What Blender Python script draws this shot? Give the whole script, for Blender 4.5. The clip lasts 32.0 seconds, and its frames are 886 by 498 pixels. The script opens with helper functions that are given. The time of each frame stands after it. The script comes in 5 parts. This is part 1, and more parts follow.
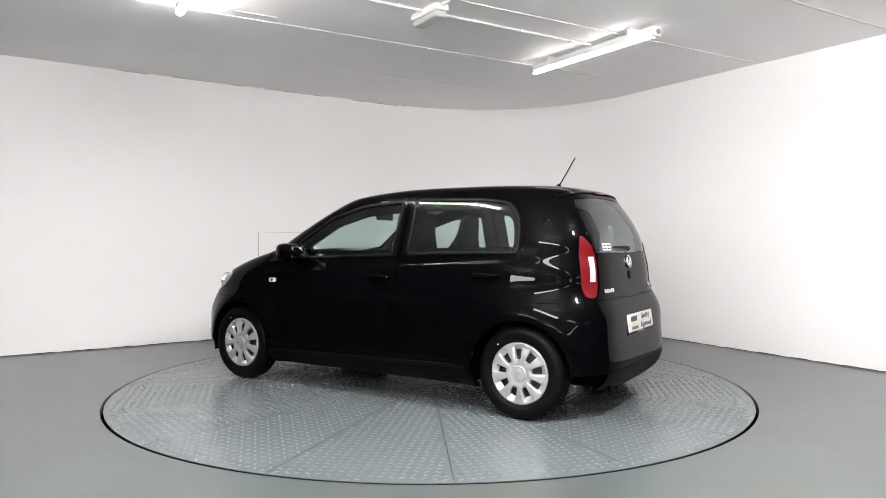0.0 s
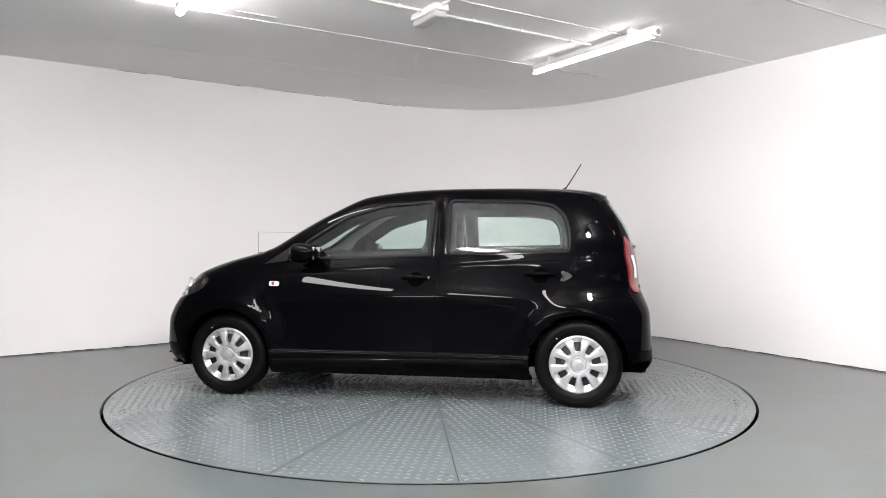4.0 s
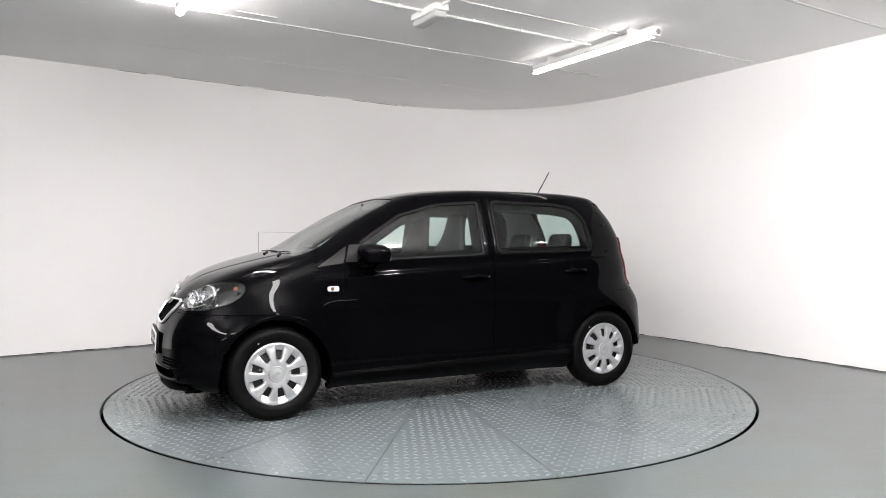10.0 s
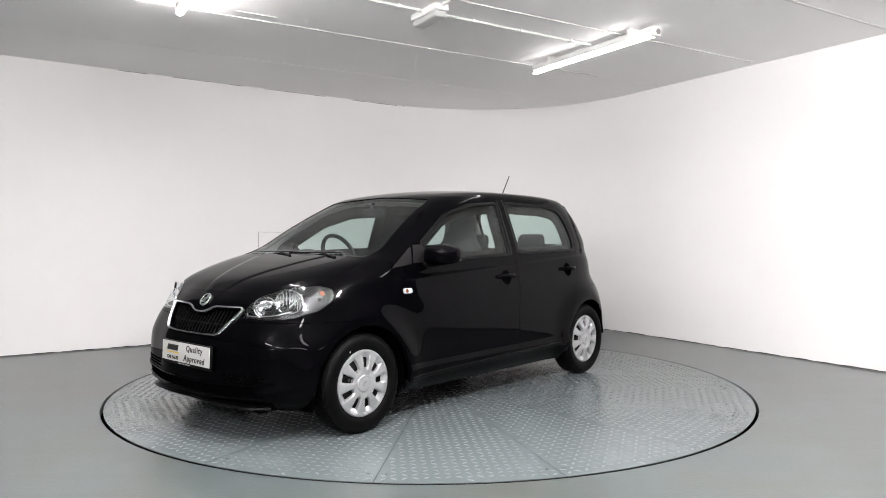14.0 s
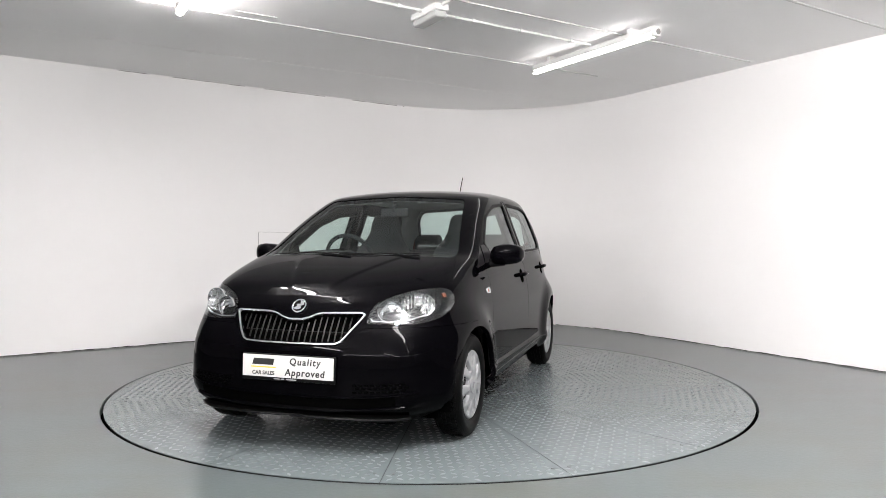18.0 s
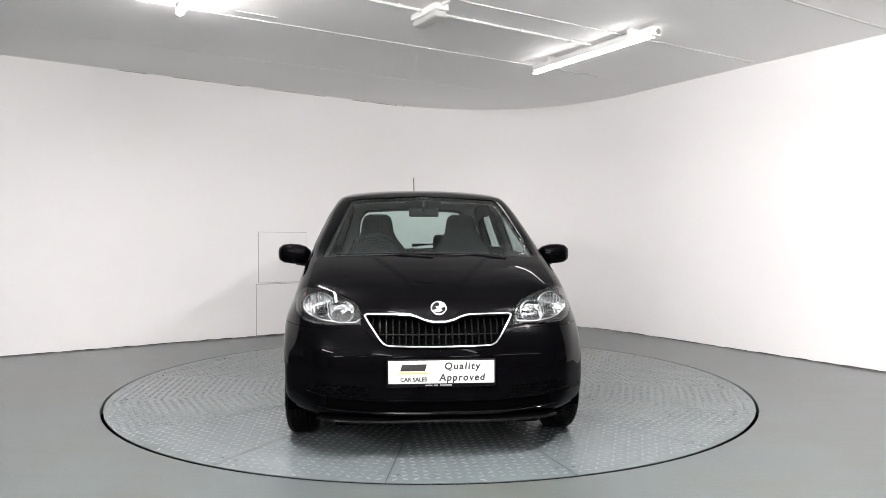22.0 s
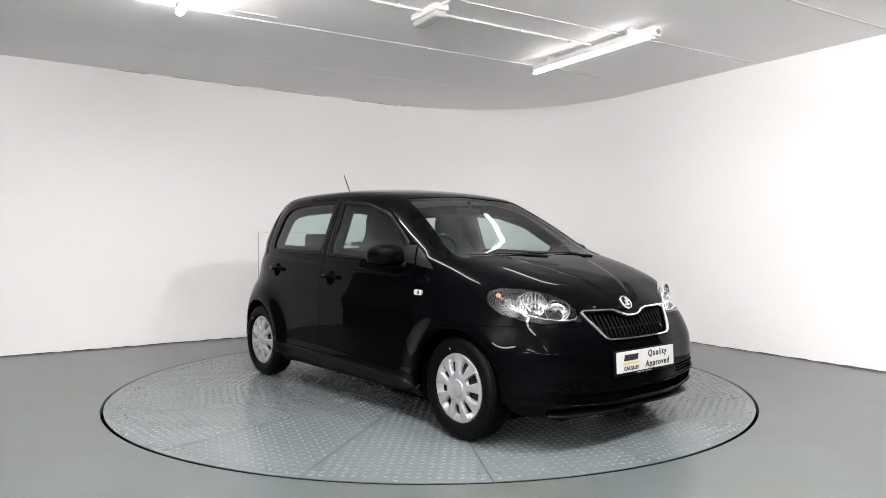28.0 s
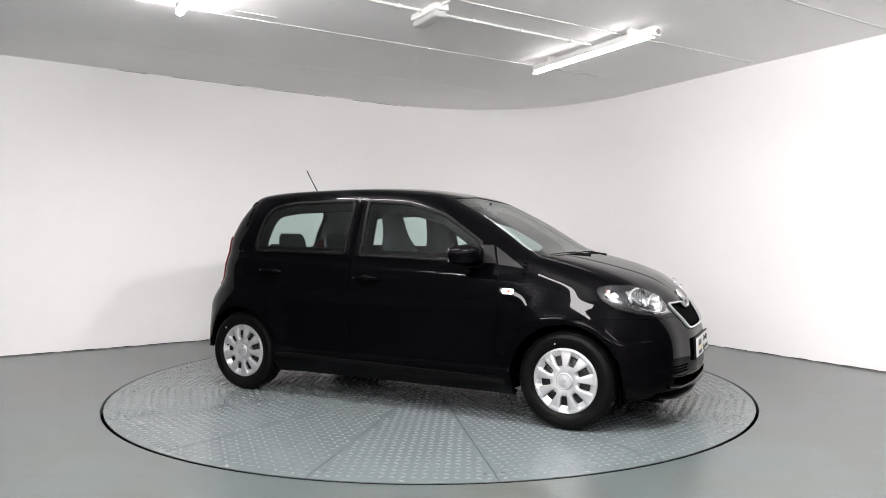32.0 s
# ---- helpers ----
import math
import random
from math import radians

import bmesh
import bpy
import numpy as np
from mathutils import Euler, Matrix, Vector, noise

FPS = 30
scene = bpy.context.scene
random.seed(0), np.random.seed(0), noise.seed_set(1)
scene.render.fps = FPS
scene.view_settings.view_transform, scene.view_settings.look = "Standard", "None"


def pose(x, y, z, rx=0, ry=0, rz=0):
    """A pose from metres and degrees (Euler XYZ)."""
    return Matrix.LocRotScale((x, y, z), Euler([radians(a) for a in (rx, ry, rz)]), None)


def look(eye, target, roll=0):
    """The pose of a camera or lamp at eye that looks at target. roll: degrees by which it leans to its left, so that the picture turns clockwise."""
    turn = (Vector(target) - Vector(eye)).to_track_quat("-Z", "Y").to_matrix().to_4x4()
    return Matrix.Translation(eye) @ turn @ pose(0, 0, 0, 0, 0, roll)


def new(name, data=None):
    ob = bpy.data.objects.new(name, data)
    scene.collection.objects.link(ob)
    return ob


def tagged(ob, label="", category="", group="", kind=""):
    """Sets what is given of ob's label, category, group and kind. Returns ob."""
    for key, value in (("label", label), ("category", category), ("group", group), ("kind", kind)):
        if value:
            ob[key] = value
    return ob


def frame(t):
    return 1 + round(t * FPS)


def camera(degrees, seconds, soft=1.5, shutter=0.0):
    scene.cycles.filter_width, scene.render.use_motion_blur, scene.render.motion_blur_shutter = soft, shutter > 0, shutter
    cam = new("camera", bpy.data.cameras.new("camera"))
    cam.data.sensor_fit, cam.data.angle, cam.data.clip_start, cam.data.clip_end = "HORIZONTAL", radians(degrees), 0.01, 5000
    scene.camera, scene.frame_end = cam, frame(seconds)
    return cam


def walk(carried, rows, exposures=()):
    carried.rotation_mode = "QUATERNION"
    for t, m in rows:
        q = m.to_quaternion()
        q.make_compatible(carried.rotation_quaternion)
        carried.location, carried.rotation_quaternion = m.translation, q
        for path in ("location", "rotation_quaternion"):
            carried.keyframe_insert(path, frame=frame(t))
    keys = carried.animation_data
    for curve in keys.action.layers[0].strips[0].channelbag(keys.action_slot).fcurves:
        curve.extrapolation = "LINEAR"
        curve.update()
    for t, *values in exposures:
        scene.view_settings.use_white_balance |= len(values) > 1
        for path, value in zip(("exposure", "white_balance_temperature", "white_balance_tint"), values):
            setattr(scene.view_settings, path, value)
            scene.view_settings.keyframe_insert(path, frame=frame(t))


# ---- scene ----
DUR = 32.0
cam = camera(64.1, DUR, soft=0.4)
EYE = (0.0, -5.43, 1.091)
AIM = (0.01557, -4.4302, 1.0774)
walk(cam, [(0.0, look(EYE, AIM, 0.07)), (DUR, look(EYE, AIM, 0.07))])
scene.view_settings.exposure = 1.20

# ---- world: a closed room, hardly any light from outside ----
world = bpy.data.worlds.new("world")
scene.world = world
world.use_nodes = True
world.node_tree.nodes["Background"].inputs["Color"].default_value = (0.5, 0.52, 0.55, 1)
world.node_tree.nodes["Background"].inputs["Strength"].default_value = 0.02

# plan directions: RUN along the ceiling joints, ACROSS towards the back of the hall
RUN = Vector((0.861, 0.509, 0))
ACROSS = Vector((0.509, -0.861, 0))
CEIL = 2.78
# battens: place in plan, how strongly the tube glows, and whether it lies along the joints (1) or across them (0)
# those with y < -2 are unseen, added to light ceiling and walls
LAMPS_PLAN = [(-1.40, -1.04, 100.0, 0), (1.36, 0.69, 6.5, 0), (-0.08, -3.28, 56.0, 0), (-2.84, -4.91, 42.0, 0), (1.25, -5.52, 14.0, 0),
              (-1.5, -7.15, 34.0, 0), (-3.4, -9.0, 24.0, 1), (-0.6, -9.4, 22.0, 1), (2.0, -9.0, 16.0, 1), (4.8, -8.0, 8.0, 1)]
# round lamps: they throw the car's two shadows on the straight wall
ROUND_LAMPS = [(1.66, -2.55, 580.0), (3.25, -1.5, 14.0)]


# ---- materials ----
def mat(name, color, rough=0.5, metal=0.0, coat=0.0, spec=0.5):
    m = bpy.data.materials.new(name)
    m.use_nodes = True
    b = m.node_tree.nodes["Principled BSDF"]
    b.inputs["Base Color"].default_value = (*color, 1)
    b.inputs["Roughness"].default_value = rough
    b.inputs["Metallic"].default_value = metal
    b.inputs["Coat Weight"].default_value = coat
    b.inputs["Coat Roughness"].default_value = 0.02
    b.inputs["Specular IOR Level"].default_value = spec
    return m


def nodes_of(m):
    return m.node_tree.nodes, m.node_tree.links, m.node_tree.nodes["Principled BSDF"]


def mottle(m, scale, amount, vary=False, detail=4.0, stretch=(1, 1, 1), fine=0.0, bump=0.0, bump_scale=60.0, rough_amount=0.0):
    """Varies a material's colour at two scales, with a fine relief."""
    n, l, b = nodes_of(m)
    base = tuple(b.inputs["Base Color"].default_value)[:3]
    tc = n.new("ShaderNodeTexCoord")
    mp = n.new("ShaderNodeMapping")
    mp.inputs["Scale"].default_value = stretch
    l.new(tc.outputs["Object"], mp.inputs["Vector"])
    if vary:
        info = n.new("ShaderNodeObjectInfo")
        far = n.new("ShaderNodeMath")
        far.operation = "MULTIPLY"
        far.inputs[1].default_value = 40.0
        l.new(info.outputs["Random"], far.inputs[0])
        l.new(far.outputs[0], mp.inputs["Location"])
    big = n.new("ShaderNodeTexNoise")
    big.inputs["Scale"].default_value = scale
    big.inputs["Detail"].default_value = detail
    l.new(mp.outputs["Vector"], big.inputs["Vector"])
    ramp = n.new("ShaderNodeMapRange")
    ramp.inputs["From Min"].default_value, ramp.inputs["From Max"].default_value = 0.2, 0.8
    ramp.inputs["To Min"].default_value, ramp.inputs["To Max"].default_value = 1 - amount, 1 + amount
    l.new(big.outputs["Fac"], ramp.inputs["Value"])
    mul = n.new("ShaderNodeVectorMath")
    mul.operation = "SCALE"
    mul.inputs[0].default_value = base
    small = n.new("ShaderNodeTexNoise")
    small.inputs["Scale"].default_value = bump_scale
    small.inputs["Detail"].default_value = 5.0
    l.new(mp.outputs["Vector"], small.inputs["Vector"])
    if fine:
        fr = n.new("ShaderNodeMapRange")
        fr.inputs["To Min"].default_value, fr.inputs["To Max"].default_value = 1 - fine, 1 + fine
        l.new(small.outputs["Fac"], fr.inputs["Value"])
        both = n.new("ShaderNodeMath")
        both.operation = "MULTIPLY"
        l.new(ramp.outputs["Result"], both.inputs[0])
        l.new(fr.outputs["Result"], both.inputs[1])
        l.new(both.outputs[0], mul.inputs["Scale"])
    else:
        l.new(ramp.outputs["Result"], mul.inputs["Scale"])
    l.new(mul.outputs["Vector"], b.inputs["Base Color"])
    if rough_amount:
        r0 = b.inputs["Roughness"].default_value
        rr = n.new("ShaderNodeMapRange")
        rr.inputs["From Min"].default_value, rr.inputs["From Max"].default_value = 0.2, 0.8
        rr.inputs["To Min"].default_value, rr.inputs["To Max"].default_value = r0 - rough_amount, r0 + rough_amount
        l.new(big.outputs["Fac"], rr.inputs["Value"])
        l.new(rr.outputs["Result"], b.inputs["Roughness"])
    if bump:
        bp = n.new("ShaderNodeBump")
        bp.inputs["Strength"].default_value = 1.0
        bp.inputs["Distance"].default_value = bump
        l.new(small.outputs["Fac"], bp.inputs["Height"])
        l.new(bp.outputs["Normal"], b.inputs["Normal"])
    return m


def glass(name, color, mirror=0.055, rough=0.0):
    """A thin tinted pane: a mirror by Fresnel over a coloured see-through."""
    m = bpy.data.materials.new(name)
    m.use_nodes = True
    n, l = m.node_tree.nodes, m.node_tree.links
    n.remove(n["Principled BSDF"])
    tr = n.new("ShaderNodeBsdfTransparent")
    tr.inputs["Color"].default_value = (*color, 1)
    gl = n.new("ShaderNodeBsdfGlossy")
    gl.inputs["Roughness"].default_value = rough
    gl.inputs["Color"].default_value = (0.95, 0.97, 0.97, 1)
    lw = n.new("ShaderNodeLayerWeight")
    lw.inputs["Blend"].default_value = 0.5
    pw = n.new("ShaderNodeMath")
    pw.operation = "POWER"
    pw.inputs[1].default_value = 5.0
    ma = n.new("ShaderNodeMath")
    ma.operation = "MULTIPLY_ADD"
    ma.inputs[1].default_value, ma.inputs[2].default_value = 0.90, mirror
    mx = n.new("ShaderNodeMixShader")
    l.new(lw.outputs["Facing"], pw.inputs[0])
    l.new(pw.outputs[0], ma.inputs[0])
    l.new(ma.outputs[0], mx.inputs["Fac"])
    l.new(tr.outputs["BSDF"], mx.inputs[1])
    l.new(gl.outputs["BSDF"], mx.inputs[2])
    l.new(mx.outputs["Shader"], n["Material Output"].inputs["Surface"])
    return m


def glow(name, color, strength):
    m = bpy.data.materials.new(name)
    m.use_nodes = True
    n, l, b = nodes_of(m)
    b.inputs["Base Color"].default_value = (0.8, 0.8, 0.8, 1)
    b.inputs["Emission Color"].default_value = (*color, 1)
    b.inputs["Emission Strength"].default_value = strength
    return m


M_WALL = mottle(mat("white_wall_paint", (0.86, 0.848, 0.84), 0.55), 0.9, 0.012, fine=0.01, bump=0.0012, bump_scale=14)
M_CEIL = mottle(mat("white_ceiling_board", (0.92, 0.915, 0.91), 0.6), 0.7, 0.03, fine=0.01, bump=0.0006, bump_scale=20)
M_FLOOR = mottle(mat("grey_green_floor_paint", (0.074, 0.087, 0.088), 0.28), 0.8, 0.10, fine=0.10, bump=0.0006, bump_scale=45, rough_amount=0.0)
M_PLATE = mottle(mat("painted_tread_plate", (0.098, 0.115, 0.118), 0.25), 1.1, 0.06, True, fine=0.05, bump=0.0003, bump_scale=70, rough_amount=0.03)


def specks(m, scale, size, dark):
    """Sparse small chips and dirt spots on a painted surface."""
    n, l, b = nodes_of(m)
    src = b.inputs["Base Color"].links[0].from_socket
    tc = n.new("ShaderNodeTexCoord")
    vo = n.new("ShaderNodeTexVoronoi")
    vo.inputs["Scale"].default_value = scale
    l.new(tc.outputs["Object"], vo.inputs["Vector"])
    sep = n.new("ShaderNodeSeparateColor")
    l.new(vo.outputs["Color"], sep.inputs["Color"])
    rad = n.new("ShaderNodeMath")
    rad.operation = "MULTIPLY"
    pw = n.new("ShaderNodeMath")
    pw.operation = "POWER"
    pw.inputs[1].default_value = 6.0
    l.new(sep.outputs["Red"], pw.inputs[0])
    l.new(pw.outputs[0], rad.inputs[0])
    rad.inputs[1].default_value = size
    cmp = n.new("ShaderNodeMath")
    cmp.operation = "LESS_THAN"
    l.new(vo.outputs["Distance"], cmp.inputs[0])
    l.new(rad.outputs[0], cmp.inputs[1])
    mix = n.new("ShaderNodeMix")
    mix.data_type = "RGBA"
    l.new(cmp.outputs[0], mix.inputs["Factor"])
    l.new(src, mix.inputs["A"])
    mix.inputs["B"].default_value = (*dark, 1)
    l.new(mix.outputs["Result"], b.inputs["Base Color"])
    return m


def stains(m, scale, color, most):
    """Broad faint stains and drawn-out scuffs in another tone."""
    n, l, b = nodes_of(m)
    tc = n.new("ShaderNodeTexCoord")
    for stretch, sc, top in (((1, 1, 1), scale, most), ((0.25, 1.6, 1), scale * 2.2, most * 0.7)):
        src = b.inputs["Base Color"].links[0].from_socket
        mp = n.new("ShaderNodeMapping")
        mp.inputs["Scale"].default_value = stretch
        mp.inputs["Rotation"].default_value = (0, 0, 0.6)
        l.new(tc.outputs["Object"], mp.inputs["Vector"])
        no = n.new("ShaderNodeTexNoise")
        no.inputs["Scale"].default_value = sc
        no.inputs["Detail"].default_value = 6.0
        no.inputs["Distortion"].default_value = 0.5
        l.new(mp.outputs["Vector"], no.inputs["Vector"])
        mr = n.new("ShaderNodeMapRange")
        mr.inputs["From Min"].default_value, mr.inputs["From Max"].default_value = 0.48, 0.78
        mr.inputs["To Max"].default_value = top
        l.new(no.outputs["Fac"], mr.inputs["Value"])
        mix = n.new("ShaderNodeMix")
        mix.data_type = "RGBA"
        l.new(mr.outputs["Result"], mix.inputs["Factor"])
        l.new(src, mix.inputs["A"])
        mix.inputs["B"].default_value = (*color, 1)
        l.new(mix.outputs["Result"], b.inputs["Base Color"])
    return m


stains(M_FLOOR, 1.5, (0.066, 0.066, 0.056), 0.9)
specks(M_FLOOR, 9.0, 0.03, (0.035, 0.038, 0.038))
specks(M_FLOOR, 13.0, 0.016, (0.24, 0.25, 0.25))
specks(M_PLATE, 7.0, 0.022, (0.045, 0.048, 0.048))
M_HALL = mottle(mat("dim_hall_wall", (0.38, 0.38, 0.375), 0.7), 0.8, 0.08)
M_GAP = mat("black_gap", (0.0012, 0.0012, 0.0012), 0.9, 0, 0, 0.0)
M_SLAT = mat("grille_slat_black", (0.003, 0.003, 0.003), 0.28, 0, 0, 0.09)
M_JOINT = mat("grey_joint", (0.24, 0.23, 0.22), 0.8)
M_WHITE = mottle(mat("white_plastic", (0.66, 0.66, 0.645), 0.4), 5, 0.04)
M_DIFF = mat("clear_ribbed_diffuser", (0.42, 0.42, 0.41), 0.25)
TUBE_COLOR = (1.0, 0.965, 0.968)
M_PAINT = mat("black_car_paint", (0.0009, 0.0008, 0.0012), 0.018, 0.0, 0.0, 0.05)
M_TRIM = mottle(mat("black_plastic_trim", (0.003, 0.003, 0.0032), 0.45, 0, 0, 0.10), 30, 0.12)
M_GLOSSTRIM = mat("gloss_black_trim", (0.002, 0.002, 0.002), 0.08, 0, 0, 0.13)
M_RUBBER = mottle(mat("tyre_rubber", (0.0014, 0.0014, 0.0014), 0.5, 0, 0, 0.08), 12, 0.2, fine=0.15, bump=0.0003, bump_scale=200)
M_SILVER = mottle(mat("silver_wheel_paint", (0.46, 0.465, 0.475), 0.30, 0.65), 8, 0.05)
M_REFLECT = mottle(mat("silvered_reflector", (0.92, 0.92, 0.92), 0.18, 1.0), 60, 0.06)
M_HOUSING = mottle(mat("dark_lamp_housing", (0.07, 0.07, 0.073), 0.14, 1.0), 40, 0.3)
M_FLUTE = mottle(mat("fluted_lamp_reflector", (0.86, 0.86, 0.87), 0.10, 1.0), 60, 0.15, bump=0.004, bump_scale=70)
M_BEZEL = mat("black_lamp_bezel", (0.004, 0.004, 0.004), 0.2, 0, 0, 0.15)
M_TREAD = mottle(mat("worn_tread_paint", (0.110, 0.128, 0.131), 0.36), 3.0, 0.10, True, fine=0.08)
M_SAIL = mottle(mat("dark_grey_corner_panel", (0.009, 0.0085, 0.009), 0.30, 0, 0, 0.18), 14, 0.15)
M_CHROME = mat("chrome", (0.82, 0.83, 0.84), 0.07, 1.0)
M_GLASS = glass("tinted_window_glass", (0.75, 0.85, 0.825))
M_LENS = glass("clear_lens", (0.95, 0.96, 0.97))
M_RED = mat("red_lamp_lens", (0.11, 0.004, 0.006), 0.10, 0, 0.5)
M_LENSWHITE = mat("white_lamp_lens", (0.55, 0.56, 0.57), 0.12, 0.3, 0.5)
M_AMBER = mat("amber_lens", (0.13, 0.030, 0.010), 0.2, 0, 0.4)
M_CABIN = mottle(mat("dark_cabin_plastic", (0.010, 0.010, 0.011), 0.6, 0, 0, 0.15), 20, 0.15)
M_FABRIC = mottle(mat("dark_seat_fabric", (0.022, 0.022, 0.024), 0.9, 0, 0, 0.2), 25, 0.2)
M_LINING = mottle(mat("grey_roof_lining", (0.26, 0.265, 0.26), 0.9), 30, 0.05)
M_PLATEWHITE = mat("white_number_plate", (0.56, 0.56, 0.545), 0.3)
M_INK = mat("black_ink", (0.01, 0.01, 0.01), 0.5)
M_YELLOW = mat("yellow_ink", (0.75, 0.50, 0.02), 0.5)
M_GREYINK = mat("grey_ink", (0.34, 0.34, 0.34), 0.5)
M_STEEL = mottle(mat("dark_steel", (0.12, 0.12, 0.12), 0.45, 0.8), 15, 0.2)


# ---- building helpers ----
def part(name, bm, material, parent=None, label="", smooth=True):
    """One mesh object from a bmesh, under a thing or a part."""
    me = bpy.data.meshes.new(name)
    bm.to_mesh(me)
    bm.free()
    me.materials.append(material)
    if smooth:
        for f in me.polygons:
            f.use_smooth = True
        me.set_sharp_from_angle(angle=radians(38))
    ob = new(name, me)
    if parent:
        ob.parent = parent
    if label:
        tagged(ob, label)
    return ob


def skin_part(name, verts, faces, normals, material, parent=None, label=""):
    """One mesh object whose shading follows given normals."""
    me = bpy.data.meshes.new(name)
    me.from_pydata([tuple(map(float, v)) for v in verts], [], [tuple(map(int, f)) for f in faces])
    me.materials.append(material)
    for f in me.polygons:
        f.use_smooth = True
    if normals is not None:
        me.normals_split_custom_set_from_vertices([tuple(map(float, n)) for n in normals])
    ob = new(name, me)
    if parent:
        ob.parent = parent
    if label:
        tagged(ob, label)
    return ob


def mesh_part(name, verts, faces, material, parent=None, label="", sharp=38):
    """One mesh object from vertices and faces."""
    me = bpy.data.meshes.new(name)
    me.from_pydata([tuple(map(float, v)) for v in verts], [], [tuple(map(int, f)) for f in faces])
    me.materials.append(material)
    for f in me.polygons:
        f.use_smooth = True
    if sharp:
        me.set_sharp_from_angle(angle=radians(sharp))
    ob = new(name, me)
    if parent:
        ob.parent = parent
    if label:
        tagged(ob, label)
    return ob


def box(bm, cx, cy, cz, sx, sy, sz, bevel=0.0, m=None, seg=2):
    r = bmesh.ops.create_cube(bm, size=1, matrix=(m or Matrix()) @ Matrix.Translation((cx, cy, cz)) @ Matrix.Diagonal((sx, sy, sz, 1)))
    if bevel:
        es = {e for v in r["verts"] for e in v.link_edges}
        bmesh.ops.bevel(bm, geom=list(es), offset=bevel, segments=seg, affect="EDGES", profile=0.6)
    return bm


def prism(bm, outline, z0, z1, m=None):
    """A solid with a flat outline (x, y), from z0 to z1."""
    m = m or Matrix()
    lo = [bm.verts.new(m @ Vector((x, y, z0))) for x, y in outline]
    hi = [bm.verts.new(m @ Vector((x, y, z1))) for x, y in outline]
    bm.faces.new(list(reversed(lo)))
    bm.faces.new(hi)
    k = len(outline)
    for i in range(k):
        bm.faces.new((lo[i], lo[(i + 1) % k], hi[(i + 1) % k], hi[i]))
    return bm


def rod(bm, points, radius, seg=8, caps=True):
    """A round bar along points; radius may be a list."""
    pts = [Vector(q) for q in points]
    rads = radius if isinstance(radius, (list, tuple)) else [radius] * len(pts)
    rings = []
    up = Vector((0.123, 0.31, 0.94)).normalized()
    for i, q in enumerate(pts):
        d = (pts[min(i + 1, len(pts) - 1)] - pts[max(i - 1, 0)]).normalized()
        a = d.cross(up).normalized()
        b = d.cross(a)
        rings.append([bm.verts.new(q + rads[i] * (math.cos(2 * math.pi * k / seg) * a + math.sin(2 * math.pi * k / seg) * b)) for k in range(seg)])
    for r0, r1 in zip(rings, rings[1:]):
        for k in range(seg):
            bm.faces.new((r0[k], r0[(k + 1) % seg], r1[(k + 1) % seg], r1[k]))
    if caps:
        bm.faces.new(list(reversed(rings[0])))
        bm.faces.new(rings[-1])
    return bm


def lathe(bm, profile, seg=48, axis="Y", m=None):
    """Turns a profile of (radius, along) about an axis."""
    m = m or Matrix()
    rings = []
    for r, a in profile:
        ring = []
        for k in range(seg):
            t = 2 * math.pi * k / seg
            v = Vector((r * math.cos(t), a, r * math.sin(t))) if axis == "Y" else Vector((r * math.cos(t), r * math.sin(t), a))
            ring.append(bm.verts.new(m @ v))
        rings.append(ring)
    for r0, r1 in zip(rings, rings[1:]):
        for k in range(seg):
            bm.faces.new((r0[k], r0[(k + 1) % seg], r1[(k + 1) % seg], r1[k]))
    return bm


def root(name, label, category, group="", kind=""):
    return tagged(new(name), label, category, group, kind)


# ---- the room ----
WALL_A = Vector((-4.0, 1.12, 0))
DIR_A = Vector((0.830, 0.558, 0)).normalized()
WALL_B = Vector((3.75, 0.28, 0))
DIR_B = Vector((0.500, -0.866, 0)).normalized()
CORNER = Vector((1.228, 4.64, 0))


def wall_line():
    """The inner face of the white wall in plan: straight, round the corner, straight."""
    t, pts = 2.15, []
    start, end = CORNER - DIR_A * t, CORNER + DIR_B * t
    for k in range(22):
        pts.append(WALL_A - DIR_A * 0.7 + (start - WALL_A + DIR_A * 0.7) * k / 22)
    for k in range(25):
        u = k / 24
        a, b, c = (1 - u) ** 2, 2 * u * (1 - u), u ** 2
        w = 0.74
        pts.append((start * a + CORNER * b * w + end * c) / (a + b * w + c))
    for k in range(1, 15):
        pts.append(end + (WALL_B + DIR_B * 1.3 - end) * k / 14)
    return pts


def build_wall(name, pts, height, thick, material, label):
    vs, fs = [], []
    n = len(pts)
    for i, q in enumerate(pts):
        d = (pts[min(i + 1, n - 1)] - pts[max(i - 1, 0)]).normalized()
        out = Vector((-d.y, d.x, 0))
        for z in (0.0, height):
            vs += [(q.x, q.y, z), (q.x + out.x * thick, q.y + out.y * thick, z)]
    for i in range(n - 1):
        a, b = 4 * i, 4 * i + 4
        fs += [(a, a + 2, b + 2, b), (a + 1, b + 1, b + 3, a + 3), (a + 2, a + 3, b + 3, b + 2), (a, b, b + 1, a + 1)]
    fs += [(0, 1, 3, 2), (4 * n - 4, 4 * n - 2, 4 * n - 1, 4 * n - 3)]
    return tagged(mesh_part(name, vs, fs, material), label, "wall", kind="structure")


build_wall("wall_white", wall_line(), CEIL, 0.2, M_WALL, "white painted wall with a rounded corner")

TABLE_R = 2.28


